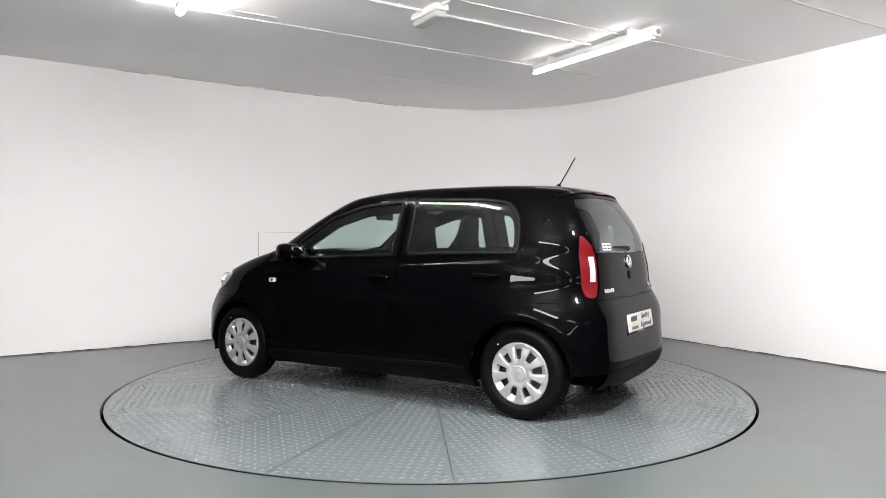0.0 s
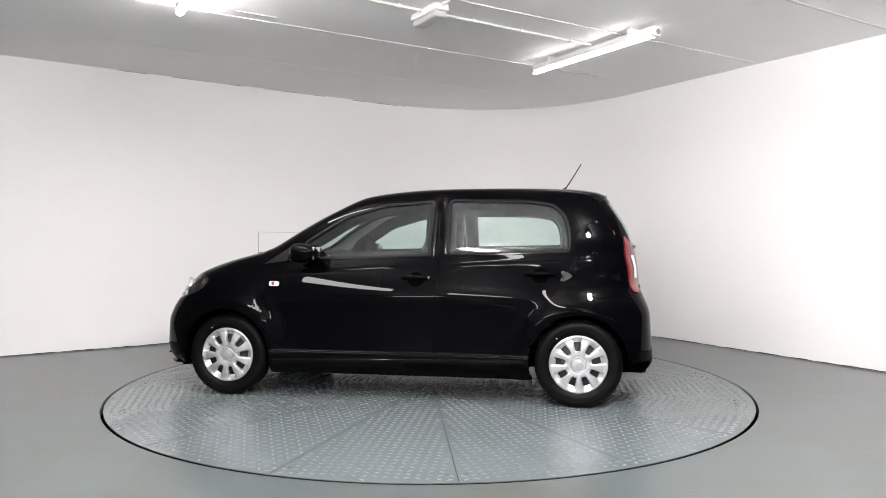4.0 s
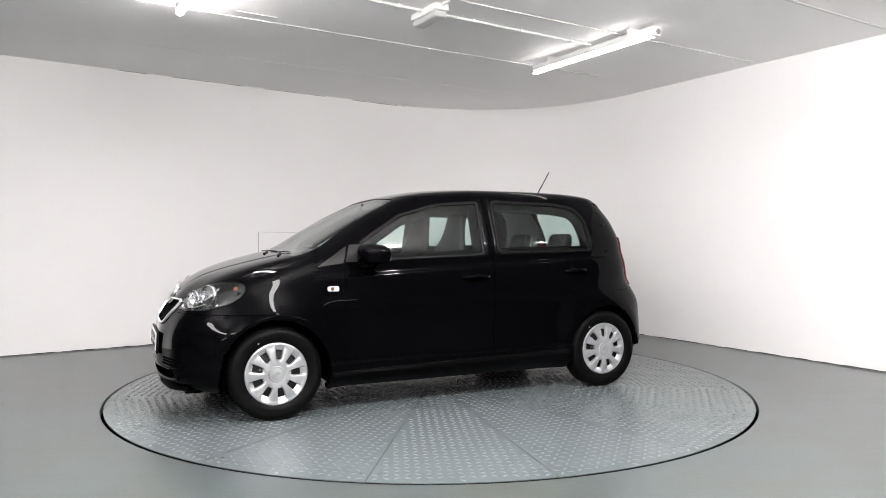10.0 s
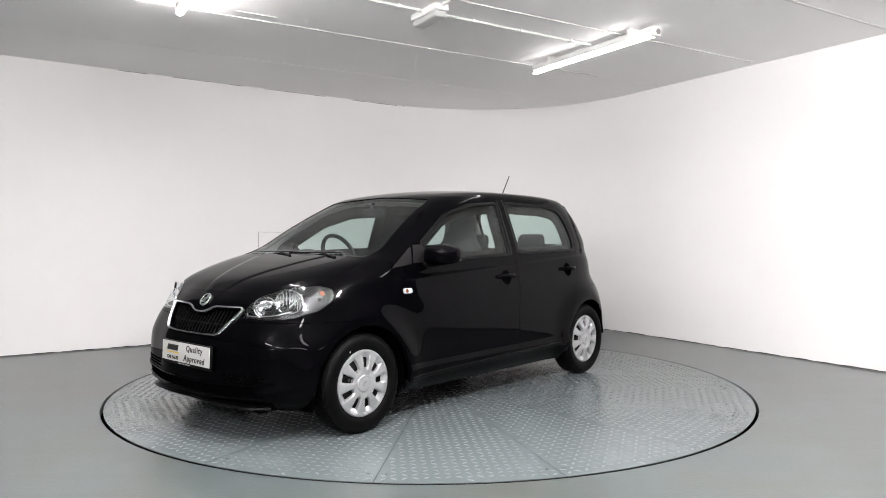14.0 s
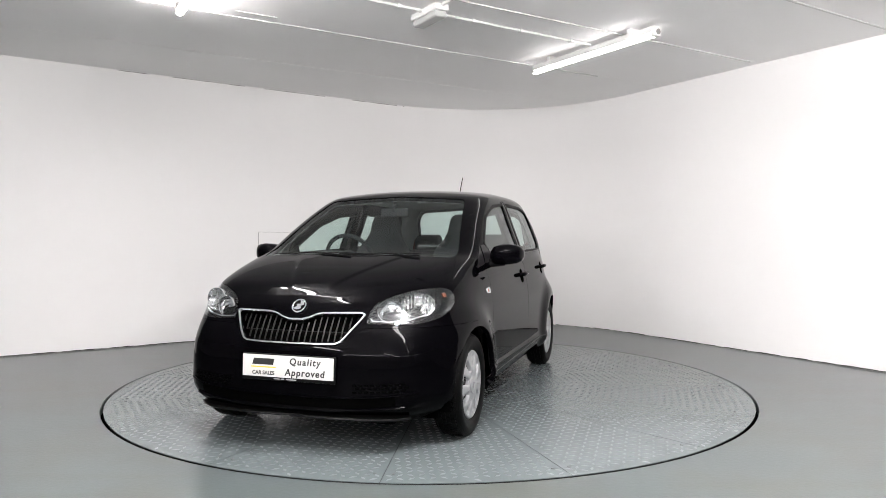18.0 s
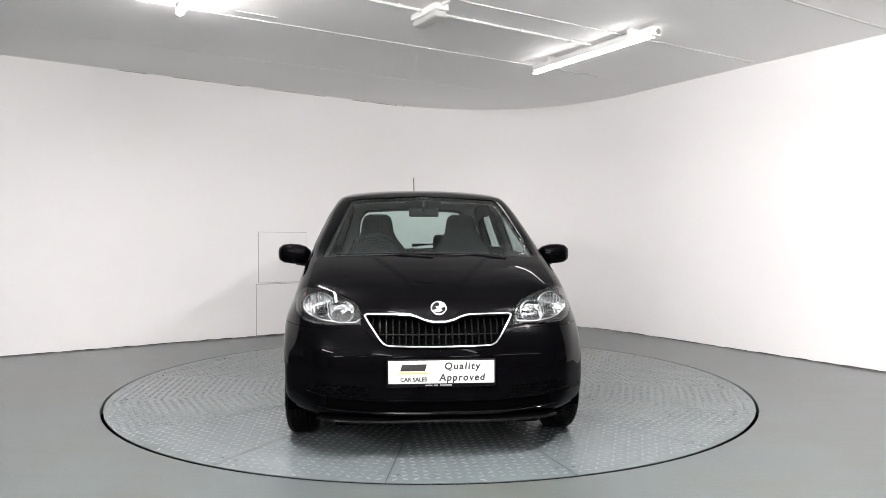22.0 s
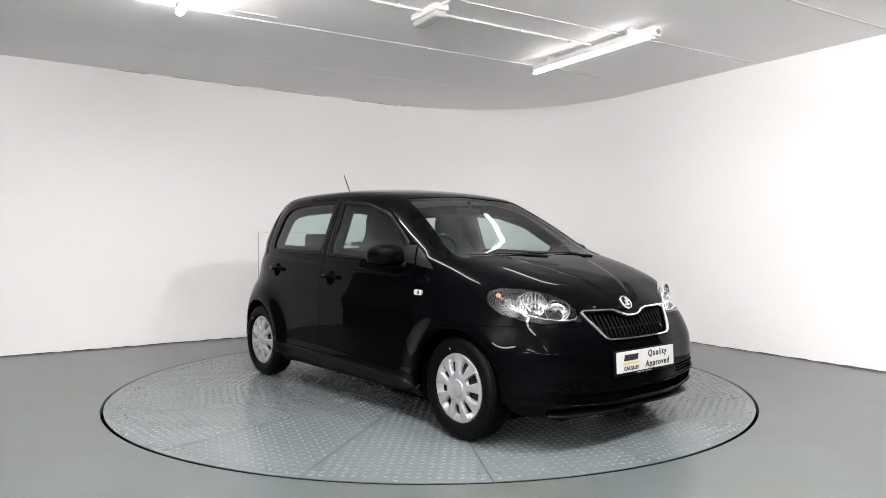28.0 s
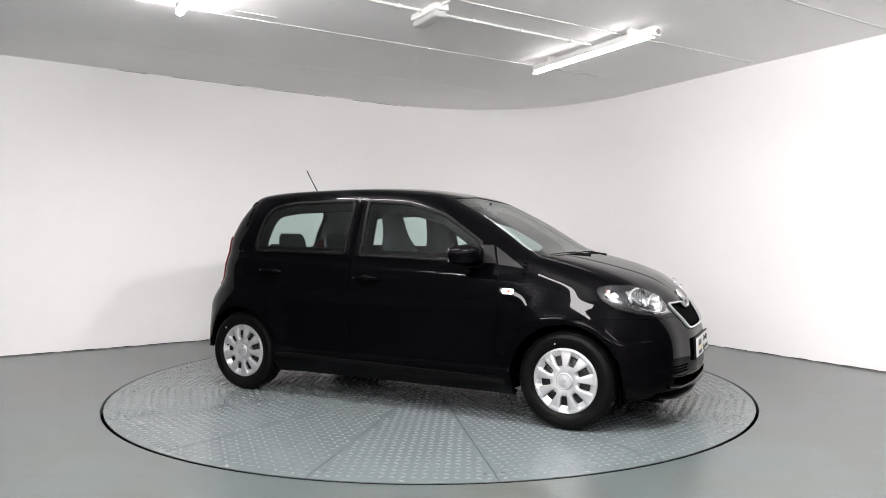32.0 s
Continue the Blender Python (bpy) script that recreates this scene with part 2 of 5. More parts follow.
def build_floor():
    """The floor sheet, with a round pit for the turntable."""
    bm = bmesh.new()
    seg = 128
    prev = None
    for r, z in ((TABLE_R + 0.018, -0.06), (TABLE_R + 0.018, -0.004), (TABLE_R + 0.022, 0.0), (3.2, 0), (5, 0), (9, 0), (16, 0)):
        ring = [bm.verts.new((r * math.cos(2 * math.pi * k / seg), r * math.sin(2 * math.pi * k / seg), z)) for k in range(seg)]
        if prev:
            for k in range(seg):
                bm.faces.new((prev[k], ring[k], ring[(k + 1) % seg], prev[(k + 1) % seg]))
        prev = ring
    return tagged(part("floor", bm, M_FLOOR), "worn grey-green painted concrete floor", "floor", kind="structure")


build_floor()
bm = bmesh.new()
bmesh.ops.create_circle(bm, cap_ends=True, segments=96, radius=TABLE_R + 0.05, matrix=Matrix.Translation((0, 0, -0.06)))
tagged(part("floor_pit", bm, M_GAP), "black bottom of the turntable pit", "floor", kind="structure")


def build_ceiling():
    """Ceiling boards 1.2 m wide, with narrow joints between them."""
    bm = bmesh.new()
    ang = math.degrees(math.atan2(RUN.y, RUN.x))
    m = pose(0, 0, 0, 0, 0, ang)
    edges = [1.948 + 1.205 * k for k in range(-14, 4)]
    for lo, hi in zip(edges, edges[1:]):
        box(bm, 0, (lo + hi) / 2, CEIL + 0.01, 30, hi - lo - 0.006, 0.02, 0.002, m, 1)
    box(bm, 0, -4, CEIL + 0.045, 34, 30, 0.04, 0, m)
    return tagged(part("ceiling", bm, M_CEIL, smooth=False), "white ceiling of wide boards", "ceiling", kind="structure")


build_ceiling()
# the rest of the hall, behind the camera
bm = bmesh.new()
for a0, a1 in [(30 * k, 30 * k + 30) for k in range(12)]:
    p0 = Vector((11.5 * math.cos(radians(a0)), 11.5 * math.sin(radians(a0)), 0))
    p1 = Vector((11.5 * math.cos(radians(a1)), 11.5 * math.sin(radians(a1)), 0))
    mid, d = (p0 + p1) / 2, p1 - p0
    box(bm, 0, 0, CEIL / 2, d.length + 0.1, 0.2, CEIL, 0, pose(mid.x, mid.y, 0, 0, 0, math.degrees(math.atan2(d.y, d.x))))
tagged(part("wall_hall", bm, M_HALL, smooth=False), "dim plain walls of the hall", "wall", kind="structure")


def build_lamp(x, y, strength, along_run):
    """A fluorescent batten: close under the boards over the turntable; in the hall an unseen, added one, hung on two
    rods to brighten the ceiling.
    """
    d = RUN if along_run else ACROSS
    hung = y < -2.0
    drop, span, steps, wide = (0.45, 300, 30, 0.068) if hung else (0.0, 104, 16, 0.031)
    ang = math.degrees(math.atan2(d.y, d.x))
    lamp = root("ceiling_light", "unseen lit batten added on two rods to brighten ceiling and walls" if hung else "lit white fluorescent batten on the ceiling", "ceiling light", "ceiling battens")
    lamp.matrix_world = pose(x, y, CEIL, 0, 0, ang)
    bm = bmesh.new()
    box(bm, 0, 0, -0.0565 - drop, 1.48, 0.03 if hung else 0.058, 0.05, 0.006)
    part("spine", bm, M_WHITE, lamp)
    bm = bmesh.new()
    arc = [radians(-90 + span * (k / steps - 0.5)) for k in range(steps + 1)]
    rings = [[bm.verts.new((u, wide * f * math.cos(a), -0.085 - drop + wide * f * math.sin(a))) for a in arc] for u, f in ((-0.752, 0.55), (-0.747, 0.88), (-0.738, 1.0), (0.72, 1.0))]
    for r0, r1 in zip(rings, rings[1:]):
        for k in range(steps):
            bm.faces.new((r0[k], r1[k], r1[k + 1], r0[k + 1]))
    bm.faces.new(rings[0])
    part("diffuser", bm, glow("lit_tube", TUBE_COLOR, strength), lamp, "glowing white tube cover")
    bm = bmesh.new()
    box(bm, 0.738, 0, -0.078 - drop, 0.046, 0.078, 0.076, 0.012)
    cap = part("end_cap", bm, M_WHITE, lamp)
    bm = bmesh.new()
    lathe(bm, [(0.022, 0.0), (0.022, 0.004), (0.014, 0.006), (0.0005, 0.006)], 18, "Z", Matrix.Translation((0.761, 0, -0.080 - drop)) @ Matrix.Rotation(radians(90), 4, "Y"))
    part("end_plug", bm, M_JOINT, cap)
    for k in (-0.5, 0.5):
        bm = bmesh.new()
        if hung:
            rod(bm, [(k, 0, 0.0), (k, 0, -0.03 - drop)], 0.004, 8)
        else:
            box(bm, k, 0, -0.02, 0.05, 0.09, 0.04, 0.006)
            box(bm, k, 0.037, -0.05, 0.036, 0.008, 0.05, 0.002)
            box(bm, k, -0.037, -0.05, 0.036, 0.008, 0.05, 0.002)
        part("rod" if hung else "bracket", bm, M_WHITE, lamp)
    return lamp


for spot in LAMPS_PLAN:
    build_lamp(*spot)


def build_round_lamp(x, y, strength):
    lamp = root("round_ceiling_light", "lit round white lamp on the ceiling", "ceiling light", "round ceiling lamps")
    lamp.matrix_world = pose(x, y, CEIL)
    bm = bmesh.new()
    lathe(bm, [(0.0005, -0.002), (0.13, -0.002), (0.13, -0.03), (0.12, -0.04), (0.0005, -0.04)], 32, "Z")
    part("base", bm, M_WHITE, lamp)
    bm = bmesh.new()
    lathe(bm, [(0.085, -0.041), (0.082, -0.07), (0.066, -0.10), (0.036, -0.12), (0.0005, -0.126)], 28, "Z")
    part("dome", bm, glow("lit_dome", TUBE_COLOR, strength), lamp, "glowing white dome")


for spot in ROUND_LAMPS:
    build_round_lamp(*spot)


def plan_bar(bm, s0, s1, off, z, wide, high, bevel=0.0):
    """A bar under the ceiling along the joints, from s0 to s1, at an offset across them."""
    box(bm, (s0 + s1) / 2, off, z, s1 - s0, wide, high, bevel, pose(0, 0, 0, 0, 0, math.degrees(math.atan2(RUN.y, RUN.x))), 1)


for s0, s1, off, w in ((-4.6, 2.42, 0.742, 0.013), (-0.5, 3.23, -0.453, 0.014), (0.6, 3.6, -1.677, 0.022), (-1.32, -1.02, 0.60, 0.009)):
    bm = bmesh.new()
    plan_bar(bm, s0, s1, off, CEIL - 0.003, w, 0.008, 0.001)
    tagged(part("ceiling_strip", bm, M_WHITE, smooth=False), "narrow white cover strip along a ceiling joint", "trim", kind="structure")

conduit = root("conduit", "white electrical conduit clipped to the ceiling", "conduit")
A1, A2 = Vector((-1.40, -1.04, CEIL - 0.014)), Vector((1.36, 0.66, CEIL - 0.014))
bm = bmesh.new()
rod(bm, [A1, A2], 0.0105, 12)
part("pipe", bm, M_WHITE, conduit)
bm = bmesh.new()
rod(bm, [Vector((0.02, -0.27, CEIL - 0.014)), Vector((0.02, -0.27, CEIL - 0.014)) + ACROSS * 0.9], 0.0105, 12)
part("branch_pipe", bm, M_WHITE, conduit)
for u in (0.17, 0.42, 0.62, 0.765, 0.93):
    bm = bmesh.new()
    q = A1.lerp(A2, u)
    box(bm, 0, 0, 0, 0.03, 0.034, 0.026, 0.004, pose(q.x, q.y, q.z, 0, 0, 30.6))
    part("saddle", bm, M_WHITE, conduit)

fitting = root("emergency_light", "white bulkhead emergency light with clear ribbed cover, unlit", "emergency light")
fitting.matrix_world = pose(-0.02, -0.205, CEIL, 0, 0, math.degrees(math.atan2(ACROSS.y, ACROSS.x)))
bm = bmesh.new()
box(bm, 0, 0, -0.025, 0.36, 0.115, 0.05, 0.012)
part("base", bm, M_WHITE, fitting)
bm = bmesh.new()
box(bm, 0, 0, -0.072, 0.34, 0.098, 0.05, 0.018, None, 3)
part("cover", bm, M_DIFF, fitting, "clear ribbed plastic cover")
for k in (-1, 1):
    bm = bmesh.new()
    box(bm, 0.10 * k, 0.058, -0.045, 0.022, 0.012, 0.03, 0.003)
    part("clip", bm, M_WHITE, fitting)

# hatches in the white wall
NORM_A = Vector((DIR_A.y, -DIR_A.x, 0))


def build_hatch(s0, s1, z0, z1, name, label):
    """A flush painted panel on the straight wall, with a fine dark joint round it."""
    hatch = root(name, label, "hatch")
    base = Vector((-1.941, 2.504, 0))
    m = Matrix.Translation(base) @ Matrix((DIR_A, Vector((0, 0, 1)), NORM_A)).transposed().to_4x4()
    off = (WALL_A - base).dot(NORM_A)
    bm = bmesh.new()
    box(bm, (s0 + s1) / 2, (z0 + z1) / 2, off + 0.001, s1 - s0, z1 - z0, 0.003, 0, m)
    part("joint", bm, M_JOINT, hatch)
    bm = bmesh.new()
    box(bm, (s0 + s1) / 2, (z0 + z1) / 2, off + 0.003, s1 - s0 - 0.007, z1 - z0 - 0.007, 0.006, 0.002, m)
    part("panel", bm, M_WALL, hatch, smooth=False)


build_hatch(0.0, 0.575, 0.598, 1.172, "wall_hatch", "white painted square hatch flush in the wall")
build_hatch(-0.025, 0.60, 0.012, 0.588, "wall_hatch", "white painted low hatch flush above the floor")


M_FOOT_LINE = mottle(mat("dark_wall_foot_line", (0.06, 0.06, 0.058), 0.9), 20, 0.4)
M_CRACK = mat("grey_paint_crack", (0.30, 0.295, 0.285), 0.9)


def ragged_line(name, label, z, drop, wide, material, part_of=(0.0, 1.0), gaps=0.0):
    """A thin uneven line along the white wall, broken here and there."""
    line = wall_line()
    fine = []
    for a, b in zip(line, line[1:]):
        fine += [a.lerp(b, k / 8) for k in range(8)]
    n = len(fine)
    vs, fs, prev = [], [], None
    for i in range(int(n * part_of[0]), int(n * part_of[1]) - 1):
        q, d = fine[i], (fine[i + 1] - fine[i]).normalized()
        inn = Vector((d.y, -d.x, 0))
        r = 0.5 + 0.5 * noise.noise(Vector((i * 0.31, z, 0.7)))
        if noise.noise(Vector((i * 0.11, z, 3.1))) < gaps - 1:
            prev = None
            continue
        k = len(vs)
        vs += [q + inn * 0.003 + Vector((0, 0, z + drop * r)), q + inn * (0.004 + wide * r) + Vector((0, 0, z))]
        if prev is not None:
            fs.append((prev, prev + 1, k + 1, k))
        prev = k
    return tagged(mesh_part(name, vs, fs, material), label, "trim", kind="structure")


# a dark line of uneven height where wall and floor meet
ragged_line("wall_foot_line", "dark uneven line along the foot of the wall", 0.0035, 0.013, 0.012, M_FOOT_LINE)
ragged_line("ceiling_joint", "fine broken crack under the ceiling", CEIL - 0.0035, -0.008, 0.006, M_CRACK, (0.12, 0.40), 0.85)


# ---- the turntable ----
table = root("turntable", "round grey-green tread-plate turntable flush with the floor", "turntable")
SECTOR = radians(22.5)


def sector_bm():
    """One wedge of plate, 12 mm thick, a hair short of its neighbours."""
    bm = bmesh.new()
    g = 0.0016
    rs = [0.20, 0.8, 1.5, TABLE_R]
    hi = []
    for i in range(9):
        t = SECTOR * i / 8
        ring = []
        for r in rs:
            e = g / r
            tt = min(max(t, e), SECTOR - e)
            ring.append(bm.verts.new((r * math.cos(tt), r * math.sin(tt), 0.0)))
        hi.append(ring)
    for a, b in zip(hi, hi[1:]):
        for k in range(3):
            bm.faces.new((a[k], a[k + 1], b[k + 1], b[k]))
    edge = [e for e in bm.edges if e.is_boundary]
    res = bmesh.ops.extrude_edge_only(bm, edges=edge)
    for v in res["geom"]:
        if isinstance(v, bmesh.types.BMVert):
            v.co.z = -0.02
    bmesh.ops.recalc_face_normals(bm, faces=bm.faces)
    return bm


def tread_mesh():
    """Raised lozenges that alternate in direction, set square to the middle of the wedge."""
    vs, fs = [], []
    mid, p = SECTOR / 2, 0.050
    cm, sm = math.cos(mid), math.sin(mid)
    for i in range(4, 47):
        for j in range(-10, 11):
            a, b = i * p, j * p
            r, t = math.hypot(a, b), math.atan2(b, a)
            if r > TABLE_R - 0.03 or r < 0.24 or abs(t) > SECTOR / 2 - 0.022 / r:
                continue
            u = 1 if (i + j) % 2 else -1
            d, c = (0.7071, 0.7071 * u), (-0.7071 * u, 0.7071)
            k = len(vs)
            for l, w, z in ((-0.023, 0, 0), (0, -0.0098, 0), (0.023, 0, 0), (0, 0.0098, 0), (-0.015, 0, 0.0013), (0, -0.006, 0.0014), (0.015, 0, 0.0013), (0, 0.006, 0.0014)):
                x, y = a + d[0] * l + c[0] * w, b + d[1] * l + c[1] * w
                vs.append((x * cm - y * sm, x * sm + y * cm, z))
            fs += [(k, k + 1, k + 5, k + 4), (k + 1, k + 2, k + 6, k + 5), (k + 2, k + 3, k + 7, k + 6), (k + 3, k, k + 4, k + 7), (k + 4, k + 5, k + 6, k + 7)]
    return vs, fs


M_BOLT = mat("dark_bolt", (0.05, 0.055, 0.055), 0.5, 0.3)
first = part("plate_sector", sector_bm(), M_PLATE, table, "grey-green painted wedge of tread plate")
tv, tf = tread_mesh()
tread = mesh_part("tread", tv, tf, M_TREAD, first, "raised lozenge tread", sharp=0)
tread["kind"] = "stuff"
first.matrix_basis = pose(0, 0, 0, 0, 0, 13.3)
for k in range(1, 16):
    ob = first.copy()
    scene.collection.objects.link(ob)
    ob.matrix_basis = pose(0, 0, 0, 0, 0, 13.3 + 22.5 * k)
    td = tread.copy()
    scene.collection.objects.link(td)
    td.parent = ob
bm = bmesh.new()
bmesh.ops.create_cone(bm, cap_ends=True, segments=48, radius1=0.197, radius2=0.197, depth=0.02, matrix=Matrix.Translation((0, 0, -0.0105)))
part("hub_plate", bm, M_PLATE, table, smooth=False)
bm = bmesh.new()
lathe(bm, [(TABLE_R + 0.001, -0.0025), (TABLE_R + 0.003, -0.004), (TABLE_R + 0.003, -0.05), (0.3, -0.05)], 256, "Z")
part("skirt", bm, M_GAP, table)
for k in range(16):
    a = radians(13.3 + 22.5 * k)
    for da in (-0.02, 0.02):
        bm = bmesh.new()
        lathe(bm, [(0.009, 0.0), (0.008, 0.002), (0.0005, 0.0026)], 10, "Z", Matrix.Translation((2.16 * math.cos(a + da), 2.16 * math.sin(a + da), 0)))
        part("bolt", bm, M_BOLT, table)


# ---- the car's body surface ----
def pchip(xs, ys):
    """A smooth curve through knots that never overshoots."""
    xs, ys = np.array(xs, float), np.array(ys, float)
    h, d = np.diff(xs), np.diff(ys) / np.diff(xs)
    s = np.zeros(len(xs))
    for i in range(1, len(xs) - 1):
        if d[i - 1] * d[i] > 0:
            w1, w2 = 2 * h[i] + h[i - 1], h[i] + 2 * h[i - 1]
            s[i] = (w1 + w2) / (w1 / d[i - 1] + w2 / d[i])
    s[0], s[-1] = d[0], d[-1]

    def f(q):
        q = np.clip(q, xs[0], xs[-1])
        i = np.clip(np.searchsorted(xs, q) - 1, 0, len(h) - 1)
        t = (q - xs[i]) / h[i]
        return ((2 * t ** 3 - 3 * t ** 2 + 1) * ys[i] + (t ** 3 - 2 * t ** 2 + t) * h[i] * s[i]
                + (-2 * t ** 3 + 3 * t ** 2) * ys[i + 1] + (t ** 3 - t ** 2) * h[i] * s[i + 1])
    return f


BODY_Z = [0.16, 0.22, 0.30, 0.40, 0.50, 0.60, 0.68, 0.736, 0.79, 0.845, 0.91, 0.965, 1.00, 1.05, 1.116, 1.23, 1.318, 1.38, 1.415, 1.445, 1.465, 1.478, 1.484]
HALF_W = [0.708, 0.7814, 0.8117, 0.8117, 0.8126, 0.8127, 0.814, 0.806, 0.796, 0.785, 0.772, 0.7605, 0.7525, 0.7395, 0.7145, 0.6716, 0.6415, 0.6096, 0.5803, 0.5371, 0.4577, 0.2928, 0.0693]
NOSE_X = [1.6672, 1.7888, 1.803, 1.8028, 1.7962, 1.7631, 1.711, 1.6798, 1.6203, 1.5516, 1.3946, 1.1999, 1.0511, 0.9409, 0.8348, 0.641, 0.4701, 0.3447, 0.2552, 0.1498, 0.0342, -0.1259, -0.3397]
TAIL_X = [-1.6444, -1.7013, -1.7217, -1.7135, -1.7051, -1.7006, -1.6739, -1.649, -1.6346, -1.6314, -1.6243, -1.6173, -1.6111, -1.6011, -1.5803, -1.5265, -1.4694, -1.4289, -1.4, -1.3326, -1.1815, -0.9526, -0.6528]
MID_X = [0.0] * 15 + [-0.08, -0.2, -0.3, -0.4, -0.48, -0.5, -0.5, -0.5]
NOSE_N = [5.21, 5.92, 6.44, 6.47, 6.48, 6.15, 5.99, 6.16, 6.27, 6.17, 6.09, 6.59, 7.12, 7.32, 7.22, 6.97, 6.73, 5.83, 4.41, 3.0, 2.36, 2.15, 2.23]
TAIL_N = [5.22, 5.83, 6.51, 6.91, 7.11, 7.03, 6.51, 6.0, 5.51, 5.6, 5.75, 5.5, 5.38, 5.81, 6.09, 6.15, 5.58, 4.97, 4.58, 3.69, 3.09, 2.65, 2.21]


def eased(ys, sigma):
    """A smooth curve over the heights, with its bends spread out below the roof."""
    raw = pchip(BODY_Z, ys)
    zz = np.arange(0.16, 1.4841, 0.001)
    v = raw(zz)
    k = int(4 * sigma / 0.001)
    w = np.exp(-0.5 * (np.arange(-k, k + 1) * 0.001 / sigma) ** 2)
    w /= w.sum()
    pad = np.concatenate([2 * v[0] - v[k:0:-1], v, 2 * v[-1] - v[-2:-k - 2:-1]])
    sm = np.convolve(pad, w, "valid")
    blend = np.clip((1.36 - zz) / 0.06, 0, 1)
    blend = blend * blend * (3 - 2 * blend)
    out = sm * blend + v * (1 - blend)
    return lambda q: np.interp(q, zz, out)


f_w, f_tail, f_mid, f_nn, f_tn = (eased(k, 0.028) for k in (HALF_W, TAIL_X, MID_X, NOSE_N, TAIL_N))
f_nose = eased(NOSE_X, 0.012)
AXLE_F, AXLE_R, HUB_Z = 1.21, -1.21, 0.282
N_COL = 210


def z_rows():
    """Ring heights: close together where the surface lies flat."""
    zs = list(np.linspace(0.16, 0.70, 36, endpoint=False)) + list(np.linspace(0.70, 1.0, 42, endpoint=False))
    zs += list(np.linspace(1.0, 1.38, 28, endpoint=False)) + list(1.484 - 0.104 * (1 - np.linspace(0, 1, 34)) ** 2)
    return np.array(zs)


Z_ROWS = z_rows()


def surf(s, z):
    """A point of the left half of the body: s from 0 (nose) over 1 (side) to 2 (tail), at height z."""
    s, z = np.asarray(s, float), np.asarray(z, float)
    # s runs round half a square: front edge, side, rear edge
    L = 0.22
    p = s / 2.0
    dx = np.where(p < L, 1.0, np.where(p > 1 - L, -1.0, 1 - 2 * (p - L) / (1 - 2 * L)))
    dy = np.where(p < L, p / L, np.where(p > 1 - L, (1 - p) / L, 1.0))
    n = np.where(dx >= 0, f_nn(z), f_tn(z))
    k = (np.abs(dx) ** n + np.abs(dy) ** n + 1e-12) ** (-1 / n)
    mid = f_mid(z)
    a = np.where(dx >= 0, f_nose(z) - mid, mid - f_tail(z))
    x = mid + a * dx * k
    y = f_w(z) * dy * k
    # the middle of the nose stands forward
    x = x + 0.042 * np.exp(-(y / 0.36) ** 4) * (dx > 0) * np.clip((0.93 - z) / 0.14, 0, 1) * np.clip((z - 0.14) / 0.1, 0, 1)
    # flared wheel arches
    for ax in (AXLE_F, AXLE_R):
        r = np.hypot(x - ax, z - HUB_Z)
        y = y + 0.033 * np.exp(-((r - 0.335) / 0.10) ** 2) * np.clip(y / 0.6, 0, 1)
    # the sharp line under the windows, the moulding along the sill, and the two folds of the bonnet
    body = np.clip((y - 0.5) / 0.1, 0, 1) * (x < 0.95) * (x > -1.3)
    y = y - 0.009 * body / (1 + np.exp(-np.clip((z - 0.8745 - (0.53 - x) * 0.0503) / 0.0045, -40, 40)))
    y = y + 0.010 * body / (1 + np.exp(np.clip((0.325 - z) / -0.005, -40, 40)))
    fold = 0.09 + (1.68 - x) * 0.44
    lid = np.clip((x - 1.02) / 0.1, 0, 1) * np.clip((1.72 - x) / 0.15, 0, 1) * (z > 0.72)
    dz = 0.005 * lid / (1 + np.exp(np.clip((y - fold) / 0.006, -40, 40)))
    # the roof is nearly flat
    zf = np.where(z > 1.39, 1.39 + (z - 1.39) * 0.80, z)
    return np.stack([x, y, zf + dz], -1)


def side_pt(x, z, side=1, lift=0.0):
    """The point of the body's flank at x and z, and its outward normal."""
    s = np.linspace(0.3, 1.7, 500)
    row = surf(s, np.full(500, z))
    sv = float(np.interp(-x, -row[:, 0], s))
    return at_sz(sv, z, side, lift)


def front_pt(y, z, lift=0.0):
    """The point of the nose at y and z."""
    s = np.linspace(0, 0.62, 400)
    row = surf(s, np.full(400, z))
    k = int(np.argmax(row[:, 1])) + 1
    sv = float(np.interp(abs(y), row[:k, 1], s[:k]))
    return at_sz(sv, z, 1 if y >= 0 else -1, lift)


def rear_pt(y, z, lift=0.0):
    """The point of the tail at y and z."""
    s = np.linspace(2.0, 1.4, 400)
    row = surf(s, np.full(400, z))
    k = int(np.argmax(row[:, 1])) + 1
    sv = float(np.interp(abs(y), row[:k, 1], s[:k]))
    return at_sz(sv, z, 1 if y >= 0 else -1, lift)


def at_sz(sv, z, side, lift):
    e = 2e-4
    p = surf(sv, z)
    sv2 = min(max(sv, e), 2 - e)
    n = np.cross(surf(sv2 + e, z) - surf(sv2 - e, z), surf(sv, z + e) - surf(sv, z - e))
    n = n / (np.linalg.norm(n) + 1e-12)
    if n @ (p - np.array([0, 0, 0.75])) < 0:
        n = -n
    flip = np.array([1, side, 1.0])
    return Vector((p + n * lift) * flip), Vector(n * flip)


